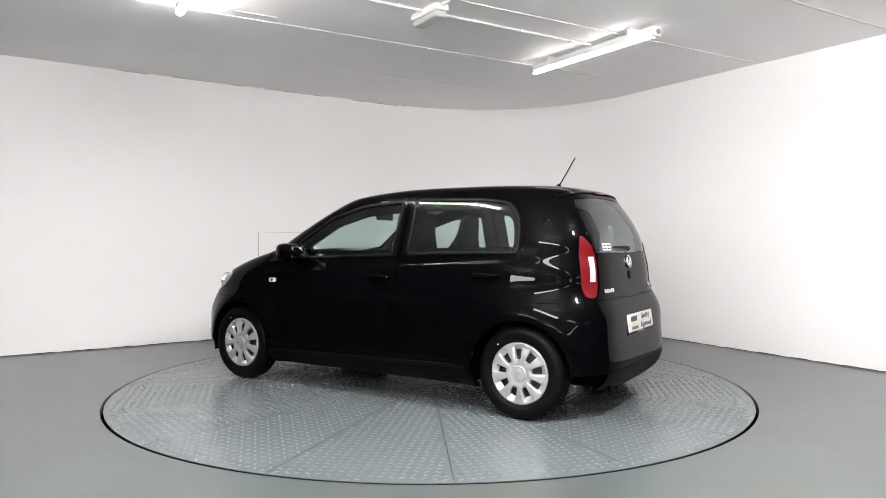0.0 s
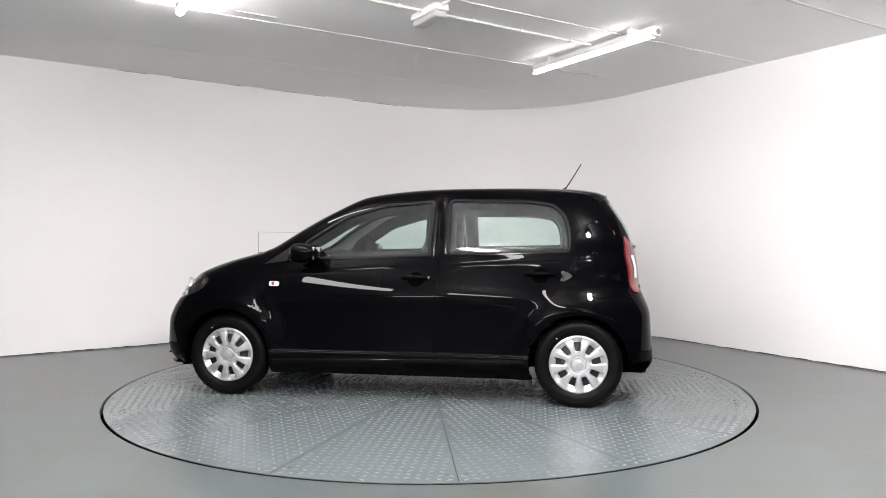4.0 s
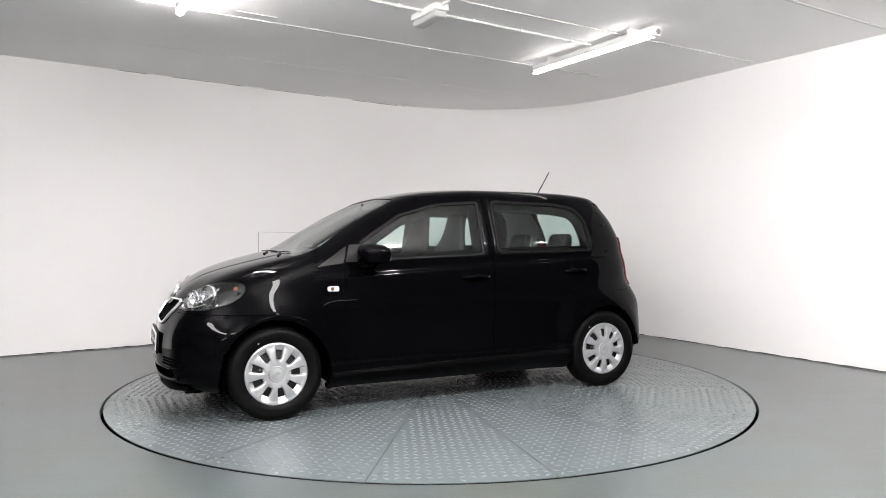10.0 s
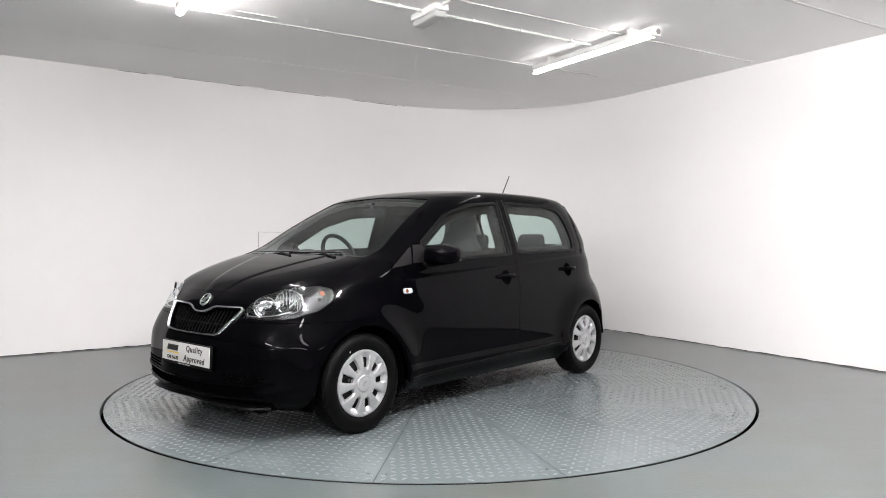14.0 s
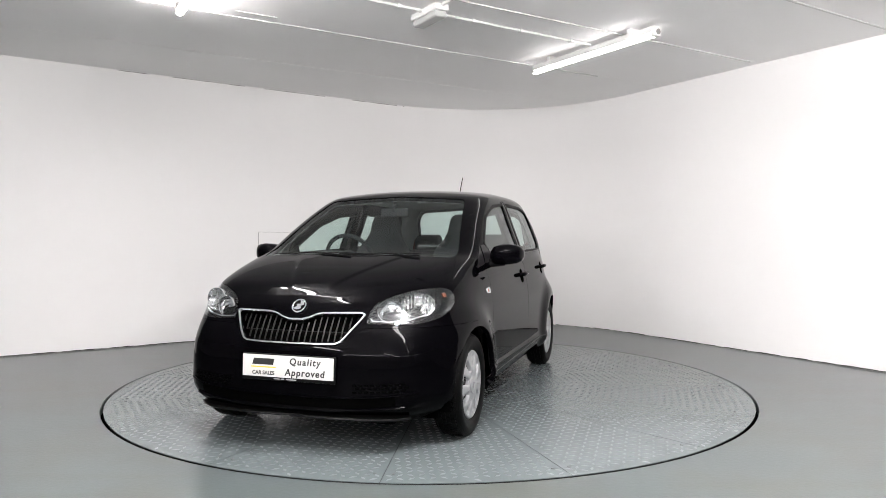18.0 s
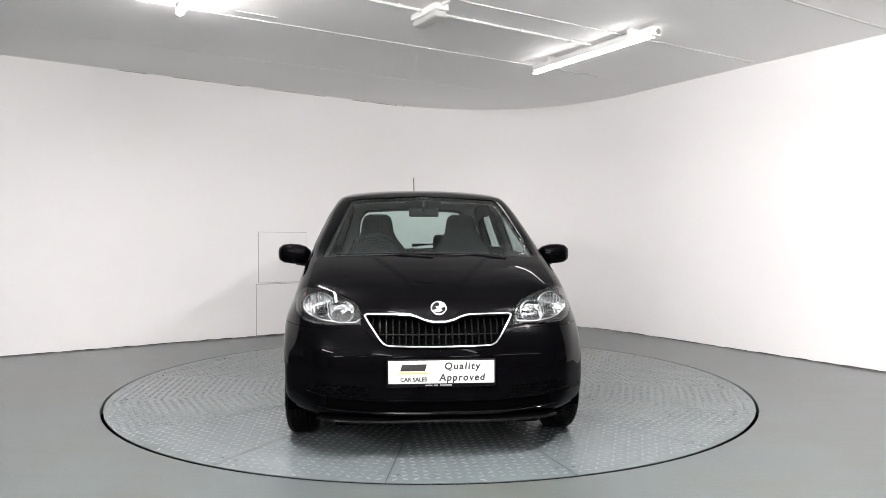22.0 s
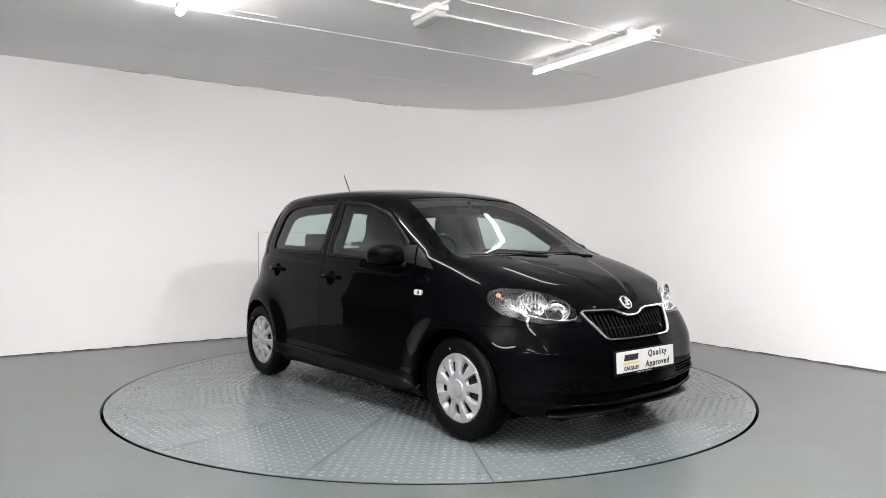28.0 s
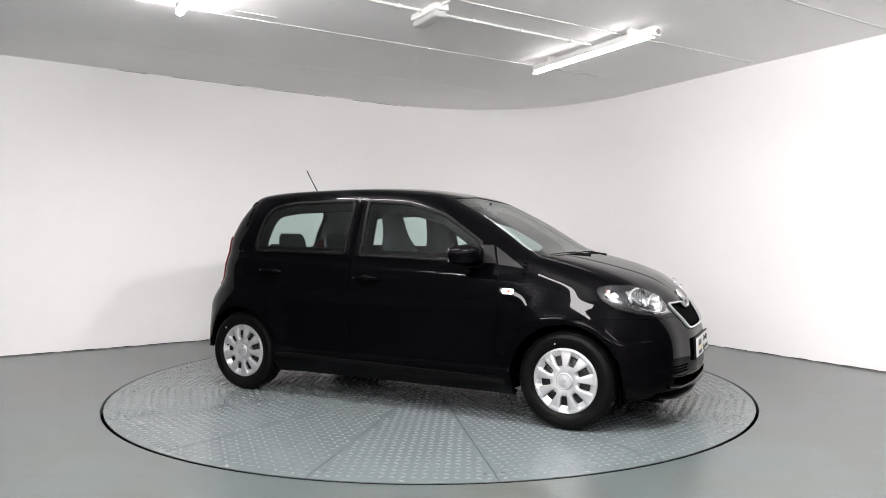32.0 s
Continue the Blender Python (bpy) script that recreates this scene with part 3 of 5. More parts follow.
def round_poly(pts, r=0.03, k=5):
    """A closed outline with its corners rounded."""
    out = []
    n = len(pts)
    for i in range(n):
        p0, p1, p2 = (np.array(pts[j % n], float) for j in (i - 1, i, i + 1))
        a, b = p0 - p1, p2 - p1
        la, lb = np.hypot(*a), np.hypot(*b)
        d = min(r, la * 0.45, lb * 0.45)
        q0, q2 = p1 + a / la * d, p1 + b / lb * d
        for t in np.linspace(0, 1, k):
            out.append((1 - t) ** 2 * q0 + 2 * t * (1 - t) * p1 + t ** 2 * q2)
    return np.array(out)


def circle_poly(cx, cz, r, k=72):
    t = np.linspace(0, 2 * math.pi, k, endpoint=False)
    return np.stack([cx + r * np.cos(t), cz + r * np.sin(t)], -1)


def inside(poly, q):
    x, y = q[..., 0], q[..., 1]
    res = np.zeros(x.shape, bool)
    for (x0, y0), (x1, y1) in zip(poly, np.roll(poly, -1, 0)):
        c = (y0 > y) != (y1 > y)
        with np.errstate(divide="ignore", invalid="ignore"):
            res ^= c & (x < (x1 - x0) * (y - y0) / (y1 - y0) + x0)
    return res


def nearest(poly, q):
    """The nearest point on an outline for each of many points."""
    best = np.full(q.shape[:-1], 1e9)
    near = np.zeros(q.shape)
    for a, b in zip(poly, np.roll(poly, -1, 0)):
        ab = b - a
        t = np.clip(((q - a) @ ab) / max(ab @ ab, 1e-12), 0, 1)
        c = a + t[..., None] * ab
        d = np.hypot(*np.moveaxis(q - c, -1, 0))
        m = d < best
        best[m], near[m] = d[m], c[m]
    return best, near


SIDE, FRONT, REAR, TOP, NOSE_CORNER, TAIL_CORNER, NOSE, TAIL = "side", "front", "rear", "top", "nose_corner", "tail_corner", "nose", "tail"
SQ = math.sqrt(0.5)
AXES = {SIDE: ((1, 0, 0), (0, 0, 1)), FRONT: ((0, 1, 0), (0, 0, 1)), REAR: ((0, 1, 0), (0, 0, 1)), TOP: ((1, 0, 0), (0, 1, 0)),
        NOSE: ((0, 1, 0), (0, 0, 1)), TAIL: ((0, 1, 0), (0, 0, 1)), NOSE_CORNER: ((-SQ, SQ, 0), (0, 0, 1)), TAIL_CORNER: ((SQ, SQ, 0), (0, 0, 1))}


def flat(view, p):
    """The two coordinates of points as seen in a view."""
    return p @ np.array(AXES[view], float).T


def allowed(view, p):
    if view == SIDE:
        return p[..., 1] > 0.30
    if view == FRONT:
        return p[..., 0] > 0.25
    if view == REAR:
        return p[..., 0] < -1.0
    if view == NOSE:
        return p[..., 0] > 1.22
    if view == TAIL:
        return p[..., 0] < -1.30
    if view == NOSE_CORNER:
        return (p[..., 0] > 1.1) & (p[..., 1] > 0.25)
    if view == TAIL_CORNER:
        return (p[..., 0] < -1.2) & (p[..., 1] > 0.3)
    return (p[..., 2] > 0.66) & (p[..., 0] > 0.5)


DOOR_F = round_poly([(0.79, 0.285), (0.80, 0.60), (0.775, 0.93), (0.735, 1.065), (0.58, 1.165), (0.38, 1.29), (0.10, 1.365), (-0.268, 1.395), (-0.292, 0.98), (-0.268, 0.60), (-0.262, 0.285)])
DOOR_R = round_poly([(-0.268, 0.285), (-0.276, 0.60), (-0.300, 0.98), (-0.276, 1.395), (-0.6, 1.402), (-0.95, 1.385), (-1.13, 1.325), (-1.20, 1.15), (-1.19, 0.99), (-1.15, 0.90), (-1.035, 0.69), (-0.93, 0.52), (-0.865, 0.30)])
GLASS_F = round_poly([(0.55, 0.955), (0.665, 1.065), (0.55, 1.14), (0.37, 1.252), (0.10, 1.328), (-0.232, 1.355), (-0.225, 0.985)], 0.025)
GLASS_R = round_poly([(-0.35, 0.995), (-0.345, 1.362), (-0.86, 1.352), (-1.05, 1.325), (-1.125, 1.25), (-1.155, 1.12), (-1.15, 1.008)], 0.04)
ARCH_F, ARCH_R = circle_poly(AXLE_F, HUB_Z, 0.326), circle_poly(AXLE_R, HUB_Z, 0.322)
BONNET = round_poly([(1.762, -0.02), (1.757, 0.06), (1.737, 0.15), (1.706, 0.37), (1.684, 0.43), (1.617, 0.505), (1.523, 0.6), (1.407, 0.685), (1.278, 0.7), (1.086, 0.665), (0.991, -0.02)], 0.04)
WINDSCREEN = round_poly([(-0.02, 1.005), (0.645, 0.985), (0.50, 1.365), (-0.02, 1.398)], 0.03)
REAR_GLASS = round_poly([(-0.02, 1.005), (0.50, 1.012), (0.515, 1.06), (0.495, 1.27), (0.44, 1.35), (-0.02, 1.37)], 0.04)
TAILGATE = round_poly([(-0.02, 0.725), (0.54, 0.735), (0.575, 0.80), (0.53, 0.99), (0.545, 1.08), (0.52, 1.30), (0.46, 1.39), (-0.02, 1.405)], 0.04)
HEADLIGHT = round_poly([(-0.951, 0.66), (-0.938, 0.7), (-0.893, 0.755), (-0.788, 0.8), (-0.661, 0.83), (-0.511, 0.835), (-0.447, 0.81), (-0.453, 0.757), (-0.524, 0.7), (-0.658, 0.667), (-0.804, 0.655)], 0.04)
TAILLIGHT = round_poly([(-0.655, 1.128), (-0.645, 1.05), (-0.638, 0.97), (-0.640, 0.80), (-0.656, 0.742), (-0.735, 0.735), (-0.757, 0.80), (-0.757, 0.99), (-0.728, 1.06)], 0.03)
GRILLE = round_poly([(-0.02, 0.562), (0.25, 0.565), (0.29, 0.59), (0.372, 0.70), (0.36, 0.71), (0.15, 0.707), (0.08, 0.684), (-0.02, 0.671)], 0.02)
BUMPER_F = round_poly([(-0.02, 0.10), (0.95, 0.10), (0.95, 0.64), (0.72, 0.645), (0.62, 0.647), (0.38, 0.642), (0.31, 0.59), (0.26, 0.555), (-0.02, 0.55)], 0.02)
BUMPER_R = round_poly([(-0.02, 0.10), (0.95, 0.10), (0.95, 0.70), (0.60, 0.727), (-0.02, 0.72)], 0.02)
# (name, view, outline): the first that holds a face's middle takes the face
TAIL_OPEN = round_poly([(-1.25, 0.05), (-2.0, 0.05), (-2.0, 0.280), (-1.62, 0.292), (-1.50, 0.285), (-1.43, 0.20)], 0.02)
CUTS = [("hole", SIDE, TAIL_OPEN), ("hole", SIDE, ARCH_F), ("hole", SIDE, ARCH_R), ("glass_f", SIDE, GLASS_F), ("glass_r", SIDE, GLASS_R), ("door_f", SIDE, DOOR_F), ("door_r", SIDE, DOOR_R),
        ("windscreen", FRONT, WINDSCREEN), ("grille", NOSE, GRILLE), ("headlight", NOSE_CORNER, HEADLIGHT), ("bonnet", TOP, BONNET), ("bumper_f", NOSE, BUMPER_F),
        ("taillight", TAIL_CORNER, TAILLIGHT), ("rear_glass", REAR, REAR_GLASS), ("tailgate", REAR, TAILGATE), ("bumper_r", TAIL, BUMPER_R)]


def cut_body():
    """The left half of the body as one grid, its vertices drawn onto the panel outlines, and its faces sorted into panels."""
    S, Z = np.meshgrid(np.linspace(0, 2, N_COL), Z_ROWS)
    locked = np.zeros(S.shape, bool)
    locked[:, 0] = locked[:, -1] = False
    for name, view, poly in CUTS:
        P = surf(S, Z)
        q = flat(view, P)
        d, c = nearest(poly, q)
        # cell size in this view
        cu = np.hypot(*np.moveaxis(np.gradient(q, axis=1), -1, 0))
        cv = np.hypot(*np.moveaxis(np.gradient(q, axis=0), -1, 0))
        take = (d < 0.52 * np.maximum(cu, cv)) & (d < 0.03) & allowed(view, P) & ~locked
        take[:, 0] = take[:, -1] = False
        for _ in range(3):
            s, z, goal = S[take], Z[take], c[take]
            e = 1e-4
            p0 = flat(view, surf(s, z))
            ds = (flat(view, surf(s + e, z)) - p0) / e
            dz = (flat(view, surf(s, z + e)) - p0) / e
            r = goal - p0
            det = ds[:, 0] * dz[:, 1] - ds[:, 1] * dz[:, 0]
            det = np.where(np.abs(det) < 1e-3, 1e9, det)
            us = (r[:, 0] * dz[:, 1] - r[:, 1] * dz[:, 0]) / det
            uz = (ds[:, 0] * r[:, 1] - ds[:, 1] * r[:, 0]) / det
            S[take] = np.clip(s + np.clip(us, -0.01, 0.01), 0, 2)
            Z[take] = np.clip(z + np.clip(uz, -0.012, 0.012), 0.16, 1.4839)
        locked |= take
    P = surf(S, Z)
    mid = (P[1:, 1:] + P[:-1, 1:] + P[1:, :-1] + P[:-1, :-1]) / 4
    owner = np.full(mid.shape[:2], -1)
    for k, (name, view, poly) in enumerate(CUTS):
        hit = inside(poly, flat(view, mid)) & allowed(view, mid) & (owner < 0)
        owner[hit] = k
    # outward normals of the surface
    e = 3e-4
    Sc, Zc = np.clip(S, e, 2 - e), np.clip(Z, 0.16 + e, 1.4838 - e)
    nrm = np.cross(surf(Sc + e, Zc) - surf(Sc - e, Zc), surf(Sc, Zc + e) - surf(Sc, Zc - e))
    nrm /= np.linalg.norm(nrm, axis=-1, keepdims=True) + 1e-9
    return P, nrm, owner


BODY_P, BODY_N, OWNER = cut_body()
CUT_NAMES = [c[0] for c in CUTS]


def panel(names, sides=(1, -1), gap=0.002, rim=0.014, lift=0.0):
    """Vertices and faces of the panels so named: the outer skin, drawn in by the gap, and a rim turned inwards."""
    P, N = BODY_P, BODY_N
    want = np.isin(OWNER, [k for k, c in enumerate(CUT_NAMES) if c in names] + ([-1] if "rest" in names else []))
    rows, cols = P.shape[:2]
    R, C = np.nonzero(want)
    idx = lambda r, c: r * cols + c
    quads = np.stack([idx(R, C), idx(R, C + 1), idx(R + 1, C + 1), idx(R + 1, C)], -1)
    pts, nr = P.reshape(-1, 3), N.reshape(-1, 3)
    verts, faces, norms = [], [], []
    whole = len(sides) == 2
    for side in sides:
        used = np.unique(quads)
        new_i = {int(o): len(verts) + k for k, o in enumerate(used)}
        edge = {}
        for f in quads:
            for a, b in zip(f, np.roll(f, -1)):
                key = (int(a), int(b))
                if (key[1], key[0]) in edge:
                    del edge[(key[1], key[0])]
                else:
                    edge[key] = f
        inward = {}
        for (a, b), f in edge.items():
            # edges on the middle plane are no edges of the panel
            if whole and abs(pts[a][1]) < 1e-4 and abs(pts[b][1]) < 1e-4:
                continue
            m = pts[f].mean(0)
            for v in (a, b):
                inward.setdefault(v, []).append(m - pts[v])
        flip = np.array([1, side, 1.0])
        for o in used:
            o = int(o)
            v = pts[o] + nr[o] * lift
            if o in inward and gap:
                d = np.mean(inward[o], 0)
                d -= nr[o] * (d @ nr[o])
                v = v + d / (np.linalg.norm(d) + 1e-9) * gap
            verts.append(v * flip)
            norms.append(nr[o] * flip)
        for f in quads:
            g = [new_i[int(o)] for o in f]
            faces.append(g if side > 0 else g[::-1])
        if rim:
            low = {}
            for (a, b) in edge:
                if a not in inward or b not in inward:
                    continue
                for v in (a, b):
                    if v not in low:
                        low[v] = (len(verts), len(verts) + 1)
                        top = np.array(verts[new_i[v]])
                        verts.append(top)
                        verts.append(top - nr[v] * flip * rim)
                        d = -np.mean(inward[v], 0) * flip
                        d = d / (np.linalg.norm(d) + 1e-9)
                        norms += [d, d]
                g = [low[b][0], low[a][0], low[a][1], low[b][1]]
                faces.append(g if side > 0 else g[::-1])
    return verts, faces, norms


car = root("car", "gloss black five-door hatchback parked on the turntable", "car")


def body_part(name, names, material, parent, sides=(1, -1), label="", gap=0.0028, rim=0.014, lift=0.0, plain=False):
    v, f, n = panel(names, sides, gap, rim, lift)
    return skin_part(name, v, f, None if plain else n, material, parent, label)


shell = body_part("body_shell", ("rest",), M_PAINT, car, gap=0.0, rim=0.03)
bonnet = body_part("bonnet", ("bonnet",), M_PAINT, car)
front_bumper = body_part("front_bumper", ("bumper_f",), M_PAINT, car)
rear_bumper = body_part("rear_bumper", ("bumper_r",), M_PAINT, car)
body_part("windscreen", ("windscreen",), M_GLASS, car, gap=0.0, rim=0.0, lift=-0.004, label="clear windscreen glass")
tailgate = body_part("tailgate", ("tailgate",), M_PAINT, car)
body_part("rear_window", ("rear_glass",), M_GLASS, tailgate, gap=0.0, rim=0.0, lift=-0.002, label="tinted rear window")
grille = body_part("grille", ("grille",), M_GAP, car, gap=0.0, rim=0.0, lift=-0.045, label="black radiator grille with upright slats")
DOORS = {}
LAMPS = {}
for side in (1, -1):
    df = DOORS["f", side] = body_part("front_door", ("door_f",), M_PAINT, car, (side,))
    dr = DOORS["r", side] = body_part("rear_door", ("door_r",), M_PAINT, car, (side,))
    for d, nm, gl in ((df, "door_f", "glass_f"), (dr, "door_r", "glass_r")):
        body_part("window_pane", (gl,), M_GLASS, d, (side,), gap=0.0, rim=0.0, lift=-0.008, label="tinted door glass")
        body_part("inner_trim", (nm,), M_CABIN, d, (side,), gap=0.004, rim=-0.03, lift=-0.045, label="dark grey door lining", plain=True)
    LAMPS["head", side] = body_part("headlight", ("headlight",), M_LENS, car, (side,), label="clear headlight with chrome reflectors", rim=0.03)
    LAMPS["tail", side] = body_part("tail_light", ("taillight",), M_RED, car, (side,), label="red tail light with a white insert", lift=0.008)


def lined(lift):
    """The inside of pillars and roof."""
    v, f, n = panel(("rest",), (1, -1), 0.0, 0.0, lift)
    v = np.array(v)
    f = [q for q in f if min(v[k][2] for k in q) > 0.93 and max(v[k][0] for k in q) < 0.95]
    keep = sorted({k for q in f for k in q})
    at = {k: i for i, k in enumerate(keep)}
    return skin_part("roof_lining", [v[k] for k in keep], [[at[k] for k in q] for q in f], None, M_LINING, car, "light grey roof and pillar lining")


lined(-0.035)


def sweep(path, normals, wide, high, closed=False):
    """A raised strip along points of the body: a low rounded section, wide across the surface."""
    bm = bmesh.new()
    n = len(path)
    rings = []
    for i, (q, nn) in enumerate(zip(path, normals)):
        a, b = path[(i - 1) % n if closed else max(i - 1, 0)], path[(i + 1) % n if closed else min(i + 1, n - 1)]
        d = (b - a).normalized()
        c = nn.cross(d).normalized()
        rings.append([bm.verts.new(q + c * (wide / 2 * u) + nn * (high * h)) for u, h in ((-1, -0.6), (-0.85, 0.55), (-0.45, 1.0), (0.45, 1.0), (0.85, 0.55), (1, -0.6))])
    pairs = list(zip(rings, rings[1:])) + ([(rings[-1], rings[0])] if closed else [])
    for r0, r1 in pairs:
        for k in range(5):
            bm.faces.new((r0[k], r0[k + 1], r1[k + 1], r1[k]))
    return bm


def along(fn, pts, k=10):
    """Points and normals on the body, along straight runs between (a, b) pairs."""
    out = []
    for (a0, b0), (a1, b1) in zip(pts, pts[1:]):
        for t in np.linspace(0, 1, k, endpoint=False):
            out.append(fn(a0 + (a1 - a0) * t, b0 + (b1 - b0) * t))
    out.append(fn(*pts[-1]))
    return [o[0] for o in out], [o[1] for o in out]


def frame_at(p, n, up=(0, 0, 1)):
    """A pose at p whose z points along n and whose y points up."""
    z = Vector(n).normalized()
    x = Vector(up).cross(z).normalized()
    y = z.cross(x)
    return Matrix.Translation(p) @ Matrix((x, y, z)).transposed().to_4x4()


def lettering(text, size, m, material, parent, name="lettering", shear=0.0, bold=0.0, space=1.0):
    """Words as thin raised mesh letters, centred on the pose m."""
    cu = bpy.data.curves.new("letters", "FONT")
    cu.body, cu.size, cu.extrude, cu.align_x, cu.align_y, cu.shear, cu.offset, cu.space_character = text, size, 0.0006, "CENTER", "CENTER", shear, bold, space
    tmp = bpy.data.objects.new("letters", cu)
    scene.collection.objects.link(tmp)
    bpy.context.view_layer.update()
    me = bpy.data.meshes.new_from_object(tmp.evaluated_get(bpy.context.evaluated_depsgraph_get()))
    bpy.data.objects.remove(tmp)
    me.materials.clear()
    me.materials.append(material)
    ob = new(name, me)
    ob.parent = parent
    ob.matrix_basis = m
    return ob


# ---- nose ----
def mirrored(pts):
    """An outline on y >= 0, carried on across the middle."""
    return [(y, z) for y, z in pts] + [(-y, z) for y, z in reversed(pts)]


def build_grille():
    ring = mirrored([(0.0, 0.671), (0.035, 0.673), (0.075, 0.683), (0.115, 0.700), (0.15, 0.708), (0.25, 0.710), (0.355, 0.711), (0.372, 0.703), (0.345, 0.660), (0.30, 0.598), (0.28, 0.575), (0.255, 0.564), (0.15, 0.560), (0.0, 0.559)])
    ring = ring[1:-1]
    pts, nrm = along(lambda y, z: front_pt(y, z, 0.002), ring + [ring[0]], 4)
    part("grille_surround", sweep(pts[:-1], nrm[:-1], 0.016, 0.010, True), M_CHROME, grille, "bright chrome grille surround")
    top = pchip([0, 0.035, 0.075, 0.115, 0.15, 0.36], [0.671, 0.673, 0.683, 0.700, 0.706, 0.708])
    for k in range(-10, 11):
        y = k * 0.0335
        lo = 0.568 if abs(y) < 0.25 else 0.568 + (abs(y) - 0.25) * 1.15
        hi = float(top(np.array(abs(y)))) - 0.008
        a, n0 = front_pt(y, lo, -0.022)
        b, n1 = front_pt(y, hi, -0.022)
        bm = bmesh.new()
        m = 0.5 * (a + b) + Vector((0.004, 0, 0))
        rod(bm, [a, m, b], [0.004, 0.005, 0.004], 6)
        part("slat", bm, M_SLAT, grille)
    bm = bmesh.new()
    pts, nrm = along(lambda y, z: front_pt(y, z, -0.03), [(-0.3, 0.63), (0.3, 0.63)], 20)
    rod(bm, pts, 0.004, 6)
    part("crossbar", bm, M_TRIM, grille)


build_grille()


def emblem(parent, p, n, r, name="emblem"):
    """A round chrome badge with a plain winged shape."""
    m = frame_at(p, n)
    bm = bmesh.new()
    lathe(bm, [(r * 0.80, 0.0), (r * 0.80, 0.005), (r * 0.86, 0.008), (r * 0.95, 0.008), (r, 0.004), (r, -0.004)], 40, "Z", m)
    part(name + "_ring", bm, M_CHROME, parent)
    bm = bmesh.new()
    lathe(bm, [(r * 0.82, 0.003), (r * 0.4, 0.0035), (0.0005, 0.004)], 32, "Z", m)
    part(name + "_disc", bm, M_GLOSSTRIM, parent)
    bm = bmesh.new()
    k = 1.25 * r
    prism(bm, [(-0.62 * k, -0.35 * k), (-0.1 * k, -0.5 * k), (0.35 * k, -0.35 * k), (0.2 * k, -0.05 * k), (0.55 * k, 0.1 * k), (0.45 * k, 0.5 * k), (0.0, 0.62 * k), (0.12 * k, 0.2 * k), (-0.3 * k, 0.15 * k), (-0.15 * k, -0.1 * k)], 0.003, 0.008, m)
    part(name + "_shape", bm, M_CHROME, parent)


emblem(bonnet, *front_pt(0.0, 0.738, 0.004), 0.042)


def build_plate(parent, centre, normal):
    """A white dealer's plate in a black holder."""
    m = frame_at(centre, normal)
    bm = bmesh.new()
    box(bm, 0, -0.006, -0.008, 0.536, 0.136, 0.014, 0.006, m)
    part("plate_holder", bm, M_TRIM, parent)
    bm = bmesh.new()
    box(bm, 0, 0, 0.002, 0.52, 0.111, 0.006, 0.002, m)
    plate = part("number_plate", bm, M_PLATEWHITE, parent, "white plate lettered Quality Approved", smooth=False)
    put = lambda x, y: m @ Matrix.Translation((x, y, 0.0056))
    lettering("Quality", 0.047, put(0.10, 0.027), M_INK, plate, shear=0.12, bold=0.0012, space=1.25)
    lettering("Approved", 0.047, put(0.10, -0.028), M_INK, plate, shear=0.12, bold=0.0012, space=1.2)
    lettering("CAR SALES", 0.027, put(-0.137, -0.036), M_INK, plate, bold=0.0008)
    bm = bmesh.new()
    box(bm, -0.137, -0.006, 0.0056, 0.145, 0.006, 0.001, 0, m)
    part("yellow_line", bm, M_YELLOW, plate)
    # the dealer's mark as one plain slanted bar
    bm = bmesh.new()
    prism(bm, [(-0.203, 0.006), (-0.082, 0.006), (-0.072, 0.038), (-0.193, 0.038)], 0.0051, 0.0062, m)
    part("dealer_mark", bm, M_INK, plate)
    for x, w in ((-0.062, 0.034), (-0.028, 0.020), (0.022, 0.058)):
        bm = bmesh.new()
        box(bm, x, -0.0645, -0.0004, w, 0.0058, 0.001, 0, m)
        part("word_bar", bm, M_GREYINK, plate)


build_plate(front_bumper, Vector((1.853, 0.005, 0.443)), (1, 0, 0.04))
build_plate(rear_bumper, Vector((-1.704, 0, 0.56)), (-1, 0, 0.16))


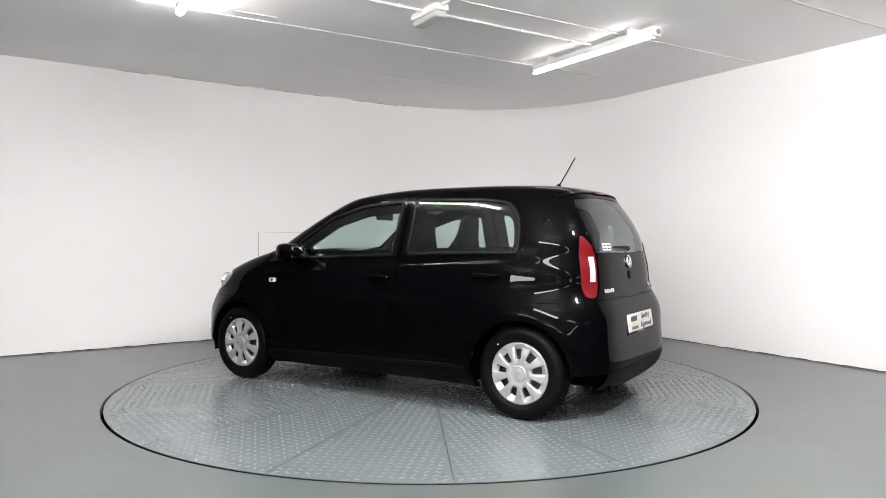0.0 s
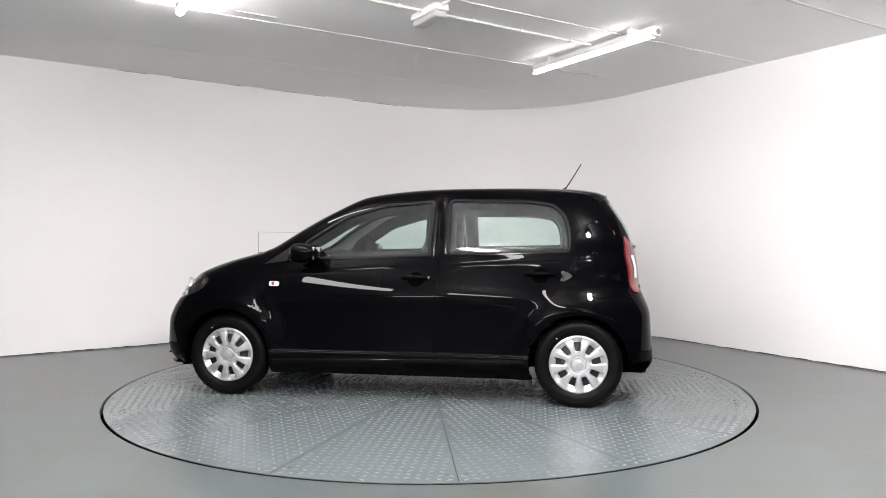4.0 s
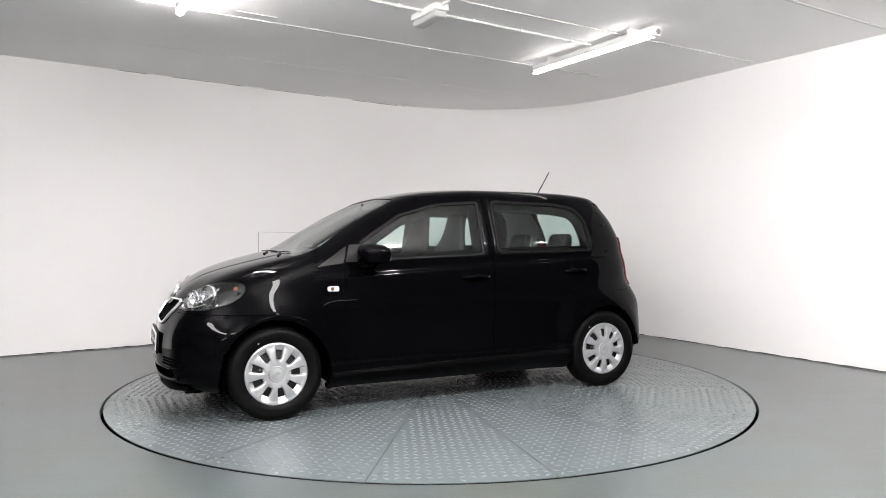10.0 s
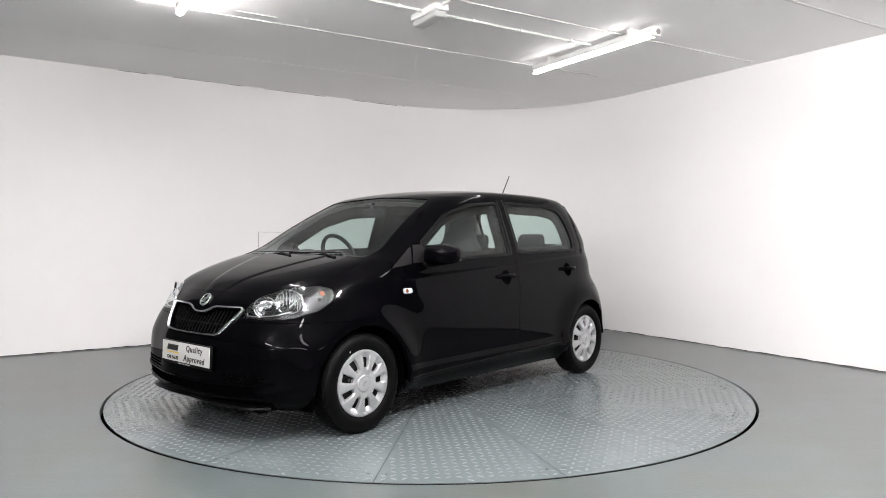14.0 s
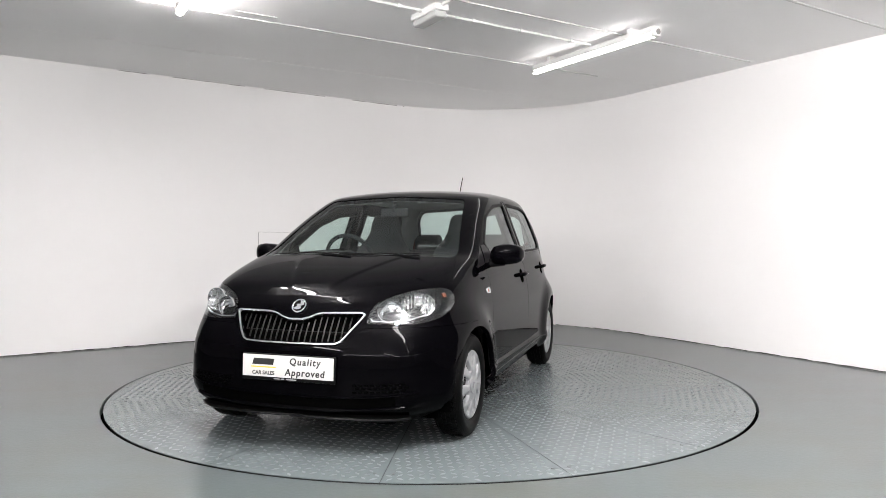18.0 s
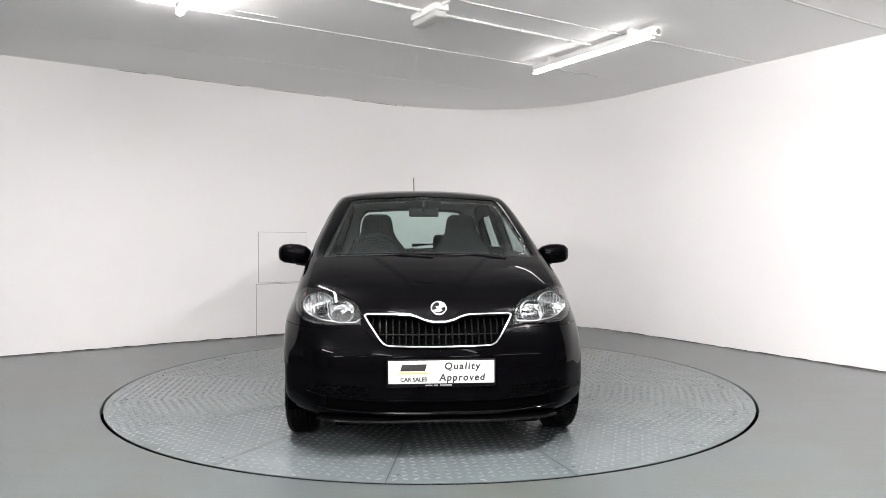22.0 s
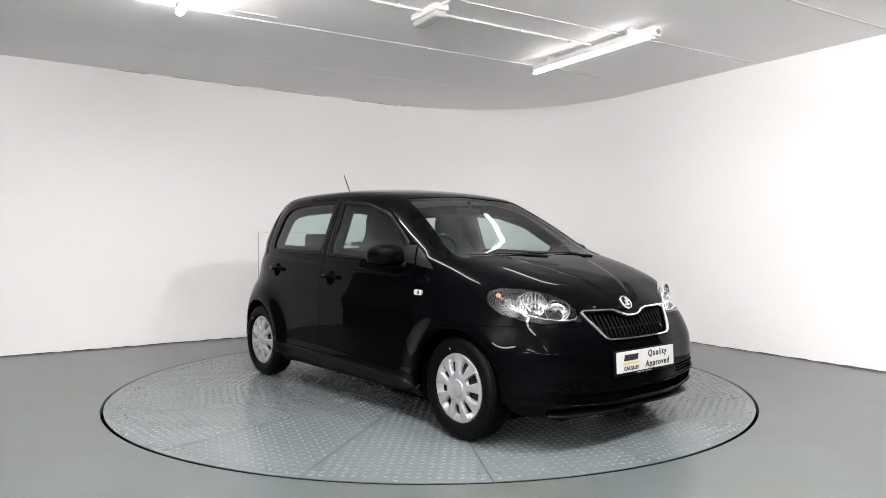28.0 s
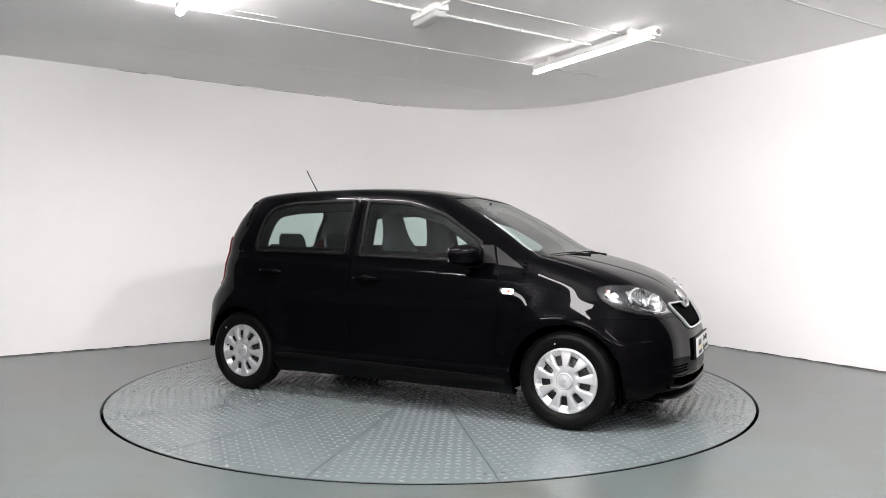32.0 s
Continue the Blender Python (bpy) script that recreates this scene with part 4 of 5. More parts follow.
def build_bumper_lines():
    for name, zc, wide, high, ym in (("bumper_ridge", 0.300, 0.012, 0.008, 0.66), ("bumper_ridge", 0.238, 0.016, 0.012, 0.60)):
        pts, nrm = along(lambda y, z: front_pt(y, z + 0.035 * (abs(y) / 0.66) ** 4, 0.001), [(-ym, zc), (ym, zc)], 60)
        part(name, sweep(pts, nrm, wide, high), M_PAINT, front_bumper)
    # dark intake between the ridges and the honeycomb above it
    bm = bmesh.new()
    grid = []
    for z in np.linspace(0.246, 0.292, 5):
        grid.append([bm.verts.new(front_pt(y, z + 0.03 * (abs(y) / 0.6) ** 4, 0.0015)[0]) for y in np.linspace(-0.56, 0.56, 60)])
    for a, b in zip(grid, grid[1:]):
        for k in range(59):
            bm.faces.new((a[k], a[k + 1], b[k + 1], b[k]))
    part("lower_intake", bm, M_GAP, front_bumper, "dark plastic air intake")
    for side in (1, -1):
        for r in range(3):
            for k in range(9):
                y = 0.36 + 0.03 * k + (0.015 if r % 2 else 0)
                p, n = front_pt(side * y, 0.328 + 0.017 * r + 0.02 * (y / 0.66) ** 4, 0.0005)
                bm = bmesh.new()
                box(bm, 0, 0, 0, 0.022, 0.010, 0.003, 0.001, frame_at(p, n), 1)
                part("honeycomb", bm, M_GAP, front_bumper)
    # the lip that reaches forward under the nose
    bm = bmesh.new()
    rings = []
    for y in np.linspace(-0.60, 0.60, 49):
        p, n = front_pt(y, 0.205, 0.0)
        n = Vector((n.x, n.y, 0)).normalized()
        o = 0.022 + 0.020 * min(1.0, abs(y) / 0.4) * max(0.0, 1 - max(0.0, abs(y) - 0.5) / 0.1)
        rings.append([bm.verts.new(q) for q in (p + Vector((0, 0, 0.014)) - n * 0.02, p + n * o + Vector((0, 0, -0.006)), p + n * (o + 0.004) + Vector((0, 0, -0.014)), p + n * (o - 0.006) + Vector((0, 0, -0.022)), p - n * 0.06 + Vector((0, 0, -0.03)))])
    for r0, r1 in zip(rings, rings[1:]):
        for k in range(4):
            bm.faces.new((r0[k], r0[k + 1], r1[k + 1], r1[k]))
    part("front_lip", bm, M_SLAT, front_bumper, "black front lip under the bumper")


build_bumper_lines()


def build_headlight(side):
    lamp = LAMPS["head", side]
    body_part("lamp_housing", ("headlight",), M_HOUSING, lamp, (side,), gap=0.006, rim=-0.05, lift=-0.05, label="dark lamp housing", plain=True)
    # black edge between lens and reflectors
    v0, f0, _ = panel(("headlight",), (side,), 0.002, 0.0, -0.005)
    v1, _, _ = panel(("headlight",), (side,), 0.017, 0.0, -0.012)
    count = {}
    for q in f0:
        for e in zip(q, q[1:] + q[:1]):
            count[frozenset(e)] = count.get(frozenset(e), 0) + 1
    vs, fs = [], []
    for q in f0:
        for a, b in zip(q, q[1:] + q[:1]):
            if count[frozenset((a, b))] == 1:
                k = len(vs)
                vs += [v0[a], v0[b], v1[b], v1[a]]
                fs.append((k, k + 1, k + 2, k + 3))
    mesh_part("lamp_bezel", vs, fs, M_BEZEL, lamp, "black edge of the lamp")
    flip = Matrix.Diagonal((1, side, 1, 1))
    aim = Vector((0.93, 0.36, 0.05))
    # the round inner bowl, and the fluted outer one
    for (y, z, rx, rz, fluted) in ((0.500, 0.724, 0.070, 0.055, 0), (0.620, 0.757, 0.084, 0.061, 1)):
        p, n = front_pt(y, z, -0.008)
        m = flip @ frame_at(p - aim.normalized() * 0.016, aim) @ Matrix.Diagonal((rx, rz, 1, 1))
        bm = bmesh.new()
        lathe(bm, [(1.0, 0.004), (0.97, -0.010), (0.85, -0.026), (0.6, -0.040), (0.3, -0.046), (0.12, -0.047)], 40, "Z", m)
        part("reflector", bm, M_FLUTE if fluted else M_REFLECT, lamp, "chrome reflector bowl")
        bm = bmesh.new()
        lathe(bm, [(1.06, 0.002), (1.04, 0.008), (0.99, 0.006), (0.97, -0.004)], 40, "Z", m)
        part("reflector_rim", bm, M_CHROME, lamp)
        bm = bmesh.new()
        lathe(bm, [(0.20, -0.046), (0.20, -0.022), (0.14, -0.014), (0.005, -0.012)], 16, "Z", m)
        part("bulb", bm, M_CHROME, lamp)
        if fluted:
            for k in range(-4, 5):
                u = k * 0.21
                h = 0.92 * math.sqrt(max(0.0, 1 - u * u))
                bm = bmesh.new()
                rod(bm, [m @ Vector((u, -h, -0.010 - 0.02 * (1 - abs(u)))), m @ Vector((u, 0, -0.034 + 0.02 * abs(u))), m @ Vector((u, h, -0.010 - 0.02 * (1 - abs(u))))], 0.0042, 6)
                part("flute", bm, M_REFLECT, lamp)
    pts, nrm = along(lambda y, z: front_pt(y, z, -0.010), [(0.40, 0.690), (0.415, 0.676), (0.50, 0.674), (0.60, 0.686), (0.66, 0.705)], 6)
    bm = sweep(pts, nrm, 0.009, 0.005)
    bmesh.ops.transform(bm, matrix=flip, verts=bm.verts)
    part("light_strip", bm, M_CHROME, lamp)
    p, n = front_pt(0.712, 0.800, -0.012)
    bm = bmesh.new()
    box(bm, 0, 0, 0, 0.026, 0.026, 0.008, 0.003, flip @ frame_at(p, n))
    part("amber_tab", bm, M_AMBER, lamp, "amber indicator lens")
    bm = sweep(*along(lambda y, z: front_pt(y, z, -0.012), [(0.642, 0.728), (0.652, 0.765), (0.648, 0.800)], 5), 0.010, 0.004)
    bmesh.ops.transform(bm, matrix=flip, verts=bm.verts)
    part("light_strip", bm, M_CHROME, lamp)


for side in (1, -1):
    build_headlight(side)


# ---- flanks ----
def build_handle(x, z, side, door, lock):
    p, n = side_pt(x, z, side)
    m = frame_at(p, n)
    # black disc gives the recess its shade; the door itself is not hollowed
    bm = bmesh.new()
    lathe(bm, [(0.054, 0.0008), (0.042, 0.0012), (0.02, 0.0014), (0.0005, 0.0015)], 28, "Z", m @ Matrix.Translation((0, -0.008, 0)) @ Matrix.Diagonal((1.0, 0.95, 1, 1)))
    part("handle_cup_shade", bm, M_GAP, door, "flat black disc painted as the shaded recess behind the handle")
    bm = bmesh.new()
    pts = [(-0.088, 0.0, 0.004), (-0.078, 0.0, 0.022), (-0.05, 0.001, 0.033), (0, 0.002, 0.036), (0.05, 0.001, 0.033), (0.078, 0, 0.022), (0.088, 0, 0.004)]
    rod(bm, [m @ Vector(q) for q in pts], [0.013, 0.014, 0.0145, 0.0145, 0.0145, 0.014, 0.013], 12)
    part("door_handle", bm, M_PAINT, door, "black pull handle")
    if lock:
        bm = bmesh.new()
        lathe(bm, [(0.009, 0.030), (0.008, 0.033), (0.0005, 0.034)], 16, "Z", m @ Matrix.Translation((-0.086 if side < 0 else 0.086, 0, -0.006)))
        part("lock", bm, M_CHROME, door)


for side in (1, -1):
    build_handle(-0.138, 0.832, side, DOORS["f", side], True)
    build_handle(-0.967, 0.862, side, DOORS["r", side], False)


def build_mirror(side):
    door = DOORS["f", side]
    flip = Matrix.Diagonal((1, side, 1, 1))
    bm = bmesh.new()
    # rounded housing: stations outwards
    st = [(0.755, 0.05, 0.035, 0.605, 0.985), (0.778, 0.088, 0.054, 0.612, 0.990), (0.82, 0.104, 0.062, 0.614, 0.995), (0.875, 0.106, 0.063, 0.610, 0.998), (0.92, 0.097, 0.057, 0.604, 0.999), (0.948, 0.072, 0.042, 0.595, 0.998), (0.960, 0.03, 0.018, 0.588, 0.998)]
    rings = []
    for y, a, b, cx, cz in st:
        ring = []
        for k in range(24):
            t = 2 * math.pi * k / 24
            c, s = math.cos(t), math.sin(t)
            f = (abs(c) ** 3.2 + abs(s) ** 3.2) ** (-1 / 3.2)
            xx = a * c * f
            zz = b * s * f * (1.0 + 0.12 * c)
            if c < 0:
                xx *= 0.82
            ring.append(bm.verts.new((cx + xx, y * side, cz + zz)))
        rings.append(ring)
    for r0, r1 in zip(rings, rings[1:]):
        for k in range(24):
            bm.faces.new((r0[k], r0[(k + 1) % 24], r1[(k + 1) % 24], r1[k]))
    bm.faces.new(rings[0])
    bm.faces.new(rings[-1])
    bmesh.ops.recalc_face_normals(bm, faces=bm.faces)
    part("mirror_housing", bm, M_PAINT, door, "gloss black door mirror housing")
    bm = bmesh.new()
    box(bm, 0.532, 0.862 * side, 0.997, 0.008, 0.135, 0.082, 0.003)
    part("mirror_glass", bm, M_CHROME, door, "mirror glass")
    bm = bmesh.new()
    rod(bm, [(0.665, 0.71 * side, 0.945), (0.655, 0.76 * side, 0.940), (0.62, 0.84 * side, 0.938)], [0.035, 0.026, 0.015], 12)
    part("mirror_arm", bm, M_TRIM, door)
    # the sail panel ahead of the glass
    for tri in ([(0.775, 0.945), (0.735, 1.055), (0.672, 1.058), (0.552, 0.952)],):
        bm = bmesh.new()
        q = np.array(tri)
        grid = []
        for u in np.linspace(0, 1, 9):
            a, b = q[0] + (q[1] - q[0]) * u, q[3] + (q[2] - q[3]) * u
            grid.append([bm.verts.new(side_pt(*(a + (b - a) * v), side, 0.003)[0]) for v in np.linspace(0.02, 0.98, 9)])
        for a, b in zip(grid, grid[1:]):
            for k in range(8):
                bm.faces.new((a[k], a[k + 1], b[k + 1], b[k]))
        bmesh.ops.recalc_face_normals(bm, faces=bm.faces)
        part("sail_panel", bm, M_SAIL, door)
    bm = bmesh.new()
    q = np.array([(0.95, 0.918), (0.815, 0.935), (0.782, 0.940), (0.752, 1.048)])
    grid = []
    for u in np.linspace(0, 1, 9):
        a, b = q[0] + (q[3] - q[0]) * u, q[2] + (q[3] - q[2]) * u
        grid.append([bm.verts.new(side_pt(*(a + (b - a) * v), side, 0.002)[0]) for v in np.linspace(0, 1, 7)])
    for a, b in zip(grid, grid[1:]):
        for k in range(6):
            try:
                bm.faces.new((a[k], a[k + 1], b[k + 1], b[k]))
            except ValueError:
                pass
    part("corner_panel", bm, M_SAIL, shell, "black triangular corner panel")


for side in (1, -1):
    build_mirror(side)


def build_flank(side):
    f = lambda x, z: side_pt(x, z, side, 0.0)
    for door, run in ((DOORS["f", side], [(0.56, 0.951), (-0.232, 0.977)]), (DOORS["r", side], [(-0.345, 0.984), (-1.155, 1.003)])):
        pts, nrm = along(f, run, 24)
        part("belt_strip", sweep(pts, nrm, 0.014, 0.007), M_GLOSSTRIM, door)
    for door, run in ((DOORS["f", side], [(-0.246, 0.98), (-0.252, 1.2), (-0.248, 1.375)]), (DOORS["r", side], [(-0.328, 0.99), (-0.328, 1.2), (-0.315, 1.38)])):
        pts, nrm = along(f, run, 10)
        part("pillar_trim", sweep(pts, nrm, 0.030, 0.004), M_GLOSSTRIM, door)
    for door, run in ((DOORS["f", side], GLASS_F), (DOORS["r", side], GLASS_R)):
        q = [side_pt(x, z, side, -0.0005) for x, z in run]
        part("window_seal", sweep([k[0] for k in q], [k[1] for k in q], 0.024, 0.0035, True), M_TRIM, door)
    for door, run in ((DOORS["f", side], GLASS_F), (DOORS["r", side], GLASS_R)):
        q = [side_pt(x, max(z, 0.965), side, -0.062) for x, z in run]
        part("inner_frame", sweep([k[0] for k in q], [k[1] for k in q], 0.105, 0.008, True), M_GAP, door, "dark window lining")
    pts, nrm = along(lambda x, z: side_pt(x, z, side, 0.0), [(0.86, 0.255), (-0.86, 0.292)], 60)
    part("sill_trim", sweep(pts, nrm, 0.03, 0.003), M_GLOSSTRIM, shell, "gloss black sill")
    # indicator on the wing
    p, n = side_pt(0.861, 0.783, side)
    m = frame_at(p, n)
    bm = bmesh.new()
    prism(bm, [tuple(q) for q in round_poly([(-0.037, -0.016), (0.037, -0.016), (0.037, 0.016), (-0.037, 0.016)], 0.0155, 6)], -0.002, 0.006, m)
    part("indicator", bm, M_LENSWHITE, shell, "clear oval side indicator")
    bm = bmesh.new()
    lathe(bm, [(0.0125, 0.0055), (0.010, 0.0085), (0.0005, 0.0095)], 18, "Z", m @ Matrix.Translation((-0.006 * side, 0, 0)))
    part("indicator_bulb", bm, M_AMBER, shell)


for side in (1, -1):
    build_flank(side)
# fuel flap on the driver's side
ring = [side_pt(-1.452 + 0.073 * math.cos(t), 0.865 + 0.078 * math.sin(t), -1, -0.0012) for t in np.linspace(0, 2 * math.pi, 48, endpoint=False)]
part("fuel_flap", sweep([r[0] for r in ring], [r[1] for r in ring], 0.004, 0.0018, True), M_GAP, shell, "round fuel flap outline")


# ---- tail ----
def build_tail(side):
    lamp = LAMPS["tail", side]
    bm = bmesh.new()
    grid = []
    for z in np.linspace(0.835, 0.985, 12):
        row = []
        for u in np.linspace(0, 1, 6):
            y = 0.528 + 0.036 * u + 0.022 * (0.99 - z) / 0.16
            row.append(bm.verts.new(rear_pt(side * y, z, 0.0105)[0]))
        grid.append(row)
    for a, b in zip(grid, grid[1:]):
        for k in range(5):
            bm.faces.new((a[k], a[k + 1], b[k + 1], b[k]))
    bmesh.ops.recalc_face_normals(bm, faces=bm.faces)
    part("white_lens", bm, M_LENSWHITE, lamp, "clear white reversing lens")


for side in (1, -1):
    build_tail(side)


def build_spoiler():
    bm = bmesh.new()
    rings = []
    for y in np.linspace(-0.53, 0.53, 41):
        e = abs(y) / 0.53
        d = 0.075 * e ** 5
        dz = -0.030 * e ** 2 - 0.030 * e ** 6
        x0 = -1.24
        prof = [(x0, 1.4390 + dz), (x0 - 0.08, 1.4325 + dz), (x0 - 0.165 + d, 1.418 + dz), (x0 - 0.183 + d, 1.409 + dz), (x0 - 0.185 + d, 1.401 + dz), (x0 - 0.165 + d, 1.388 + dz), (x0 - 0.10, 1.374 + dz)]
        rings.append([bm.verts.new((x, y, z)) for x, z in prof])
    for r0, r1 in zip(rings, rings[1:]):
        for k in range(6):
            bm.faces.new((r0[k], r0[k + 1], r1[k + 1], r1[k]))
    bm.faces.new(rings[0])
    bm.faces.new(rings[-1])
    bmesh.ops.recalc_face_normals(bm, faces=bm.faces)
    part("spoiler", bm, M_PAINT, tailgate, "gloss black roof spoiler")
    bm = bmesh.new()
    box(bm, -1.4245, 0, 1.404, 0.006, 0.20, 0.014, 0.002)
    part("brake_light", bm, M_RED, tailgate, "red high brake light")


build_spoiler()
emblem(tailgate, *rear_pt(0.0, 0.945, 0.004), 0.042)


def build_tail_details():
    p, n = rear_pt(0.0, 0.86, 0.002)
    m = frame_at(p, n)
    bm = bmesh.new()
    lathe(bm, [(0.028, 0.001), (0.018, 0.006), (0.0005, 0.007)], 20, "Z", m @ Matrix.Diagonal((1, 1.1, 1, 1)))
    part("lock_cover", bm, M_TRIM, tailgate)
    for k in range(5):
        p, n = rear_pt(0.46 - 0.028 * k, 0.775, 0.003)
        bm = bmesh.new()
        box(bm, 0, 0, 0, 0.018, 0.024, 0.004, 0.001, frame_at(p, n), 1)
        part("letter_bar", bm, M_CHROME, tailgate)
    for k in range(3):
        p, n = rear_pt(-0.40 - 0.03 * k, 0.775, 0.003)
        bm = bmesh.new()
        box(bm, 0, 0, 0, 0.018, 0.020, 0.004, 0.001, frame_at(p, n), 1)
        part("letter_bar", bm, M_CHROME, tailgate)
    # wiper on the rear window
    a, n = rear_pt(0.0, 1.030, 0.012)
    b, n2 = rear_pt(0.27, 1.042, 0.014)
    bm = bmesh.new()
    rod(bm, [a, a.lerp(b, 0.4) + n * 0.012, b], [0.018, 0.010, 0.005], 8)
    part("rear_wiper", bm, M_TRIM, tailgate)
    p, n = rear_pt(0.36, 1.045, 0.003)
    bm = bmesh.new()
    box(bm, 0, 0, 0, 0.13, 0.045, 0.001, 0, frame_at(p, n))
    part("window_sticker", bm, M_PLATEWHITE, tailgate, "white dealer sticker")
    bm = bmesh.new()
    for x, y, w in ((-0.035, 0.010, 0.045), (0.03, 0.010, 0.05), (-0.035, -0.010, 0.04), (0.03, -0.010, 0.04)):
        box(bm, x, y, 0.001, w, 0.007, 0.001, 0, frame_at(p, n))
    part("sticker_print", bm, M_TRIM, tailgate)
    # lower valance
    bm = bmesh.new()
    grid = []
    for z in np.linspace(0.19, 0.30, 6):
        grid.append([bm.verts.new(rear_pt(y, z, 0.003)[0]) for y in np.linspace(-0.58, 0.58, 40)])
    for a, b in zip(grid, grid[1:]):
        for k in range(39):
            bm.faces.new((a[k], a[k + 1], b[k + 1], b[k]))
    bmesh.ops.recalc_face_normals(bm, faces=bm.faces)
    part("valance", bm, M_RUBBER, rear_bumper, "dark plastic lower valance")


build_tail_details()
# aerial, wipers
bm = bmesh.new()
rod(bm, [(-1.118, 0, 1.452), (-1.127, 0, 1.470), (-1.135, 0, 1.480)], [0.02, 0.015, 0.006], 10)
rod(bm, [(-1.132, 0, 1.474), (-1.19, 0, 1.565), (-1.246, 0, 1.658)], [0.0045, 0.0042, 0.0036], 8)
part("aerial", bm, M_TRIM, car, "short black whip aerial")
for y0, y1, n_ in ((-0.10, 0.42, 0), (-0.56, -0.02, 1)):
    bm = bmesh.new()
    pts = [front_pt(y, 0.998 + 0.006 * math.sin(3 * (y - y0)), 0.003)[0] for y in np.linspace(y0, y1, 14)]
    rod(bm, pts, 0.0030, 6)
    part("wiper_blade", bm, M_TRIM, car)
    bm = bmesh.new()
    rod(bm, [front_pt(y1 + 0.03, 0.980, 0.003)[0], front_pt((y0 + y1) / 2 + 0.1, 0.996, 0.006)[0], front_pt((y0 + y1) / 2, 1.0, 0.005)[0]], [0.007, 0.005, 0.003], 8)
    part("wiper_arm", bm, M_TRIM, car)


# ---- underside ----
bm = bmesh.new()
box(bm, 0, 0, 0.235, 1.72, 1.42, 0.09, 0.02)
box(bm, -1.42, 0, 0.27, 0.50, 1.05, 0.16, 0.02)
box(bm, 1.38, 0, 0.235, 0.66, 1.05, 0.17, 0.02)
part("floor_pan", bm, M_GAP, car, "dark underbody")
for side in (1, -1):
    bm = bmesh.new()
    box(bm, 1.50, side * 0.60, 0.205, 0.02, 0.18, 0.11, 0.008)
    part("wheel_deflector", bm, M_GAP, front_bumper)
bm = bmesh.new()
rod(bm, [(-0.2, -0.15, 0.16), (-1.0, -0.15, 0.17), (-1.3, -0.42, 0.20), (-1.60, -0.46, 0.20)], 0.026, 10)
box(bm, 0.30, 0.0, 0.165, 0.5, 0.7, 0.03, 0.01)
part("exhaust", bm, M_STEEL, car)
for ax in (AXLE_F, AXLE_R):
    for side in (1, -1):
        bm = bmesh.new()
        rows = []
        for y in (0.46, 0.60, 0.775):
            rows.append([bm.verts.new((ax + 0.338 * math.cos(t), side * y, HUB_Z + 0.338 * math.sin(t))) for t in np.linspace(-0.25, math.pi + (0.25 if ax > 0 else -0.03), 30)])
        for a, b in zip(rows, rows[1:]):
            for k in range(29):
                bm.faces.new((a[k], a[k + 1], b[k + 1], b[k]))
        bm.faces.new(rows[0])
        part("wheel_liner", bm, M_GAP, car)
    bm = bmesh.new()
    rod(bm, [(ax, -0.62, HUB_Z), (ax, 0.62, HUB_Z)], 0.035, 10)
    part("axle", bm, M_STEEL, car)

p, n = front_pt(0.42, 1.055, -0.006)
m = frame_at(p, n)
bm = bmesh.new()
box(bm, 0.02, 0.0, 0, 0.15, 0.005, 0.001, 0, m)
part("windscreen_sticker", bm, M_DIFF, car, "thin white dealer sticker line")


# ---- wheels ----
def tyre_bm():
    bm = bmesh.new()
    R = 0.2825
    lathe(bm, [(0.19, -0.075), (0.235, -0.083), (0.262, -0.079), (0.276, -0.066), (R - 0.004, -0.05), (R - 0.004, 0.05), (0.276, 0.066), (0.262, 0.079), (0.25, 0.0825), (0.245, 0.0835), (0.238, 0.083), (0.222, 0.0825), (0.204, 0.078), (0.190, 0.068), (0.186, 0.04)], 72)
    return bm


def tread_bm():
    """Tread blocks: four ribs and the shoulder blocks."""
    bm = bmesh.new()
    R = 0.2825
    for k in range(70):
        t = 2 * math.pi * k / 70
        for y, w, sh in ((-0.036, 0.022, 0.0), (-0.012, 0.020, 0.4), (0.012, 0.020, 0.8), (0.036, 0.022, 0.2)):
            a = t + sh * 2 * math.pi / 70
            box(bm, 0, y, R - 0.004, 0.0215, w, 0.008, 0, Matrix.Rotation(a, 4, "Y"))
        for s in (-1, 1):
            m = Matrix.Rotation(t, 4, "Y") @ Matrix.Translation((0, s * 0.061, R - 0.0095)) @ Matrix.Rotation(-s * 0.55, 4, "X")
            box(bm, 0, 0, 0, 0.0195, 0.026, 0.007, 0, m)
    return bm


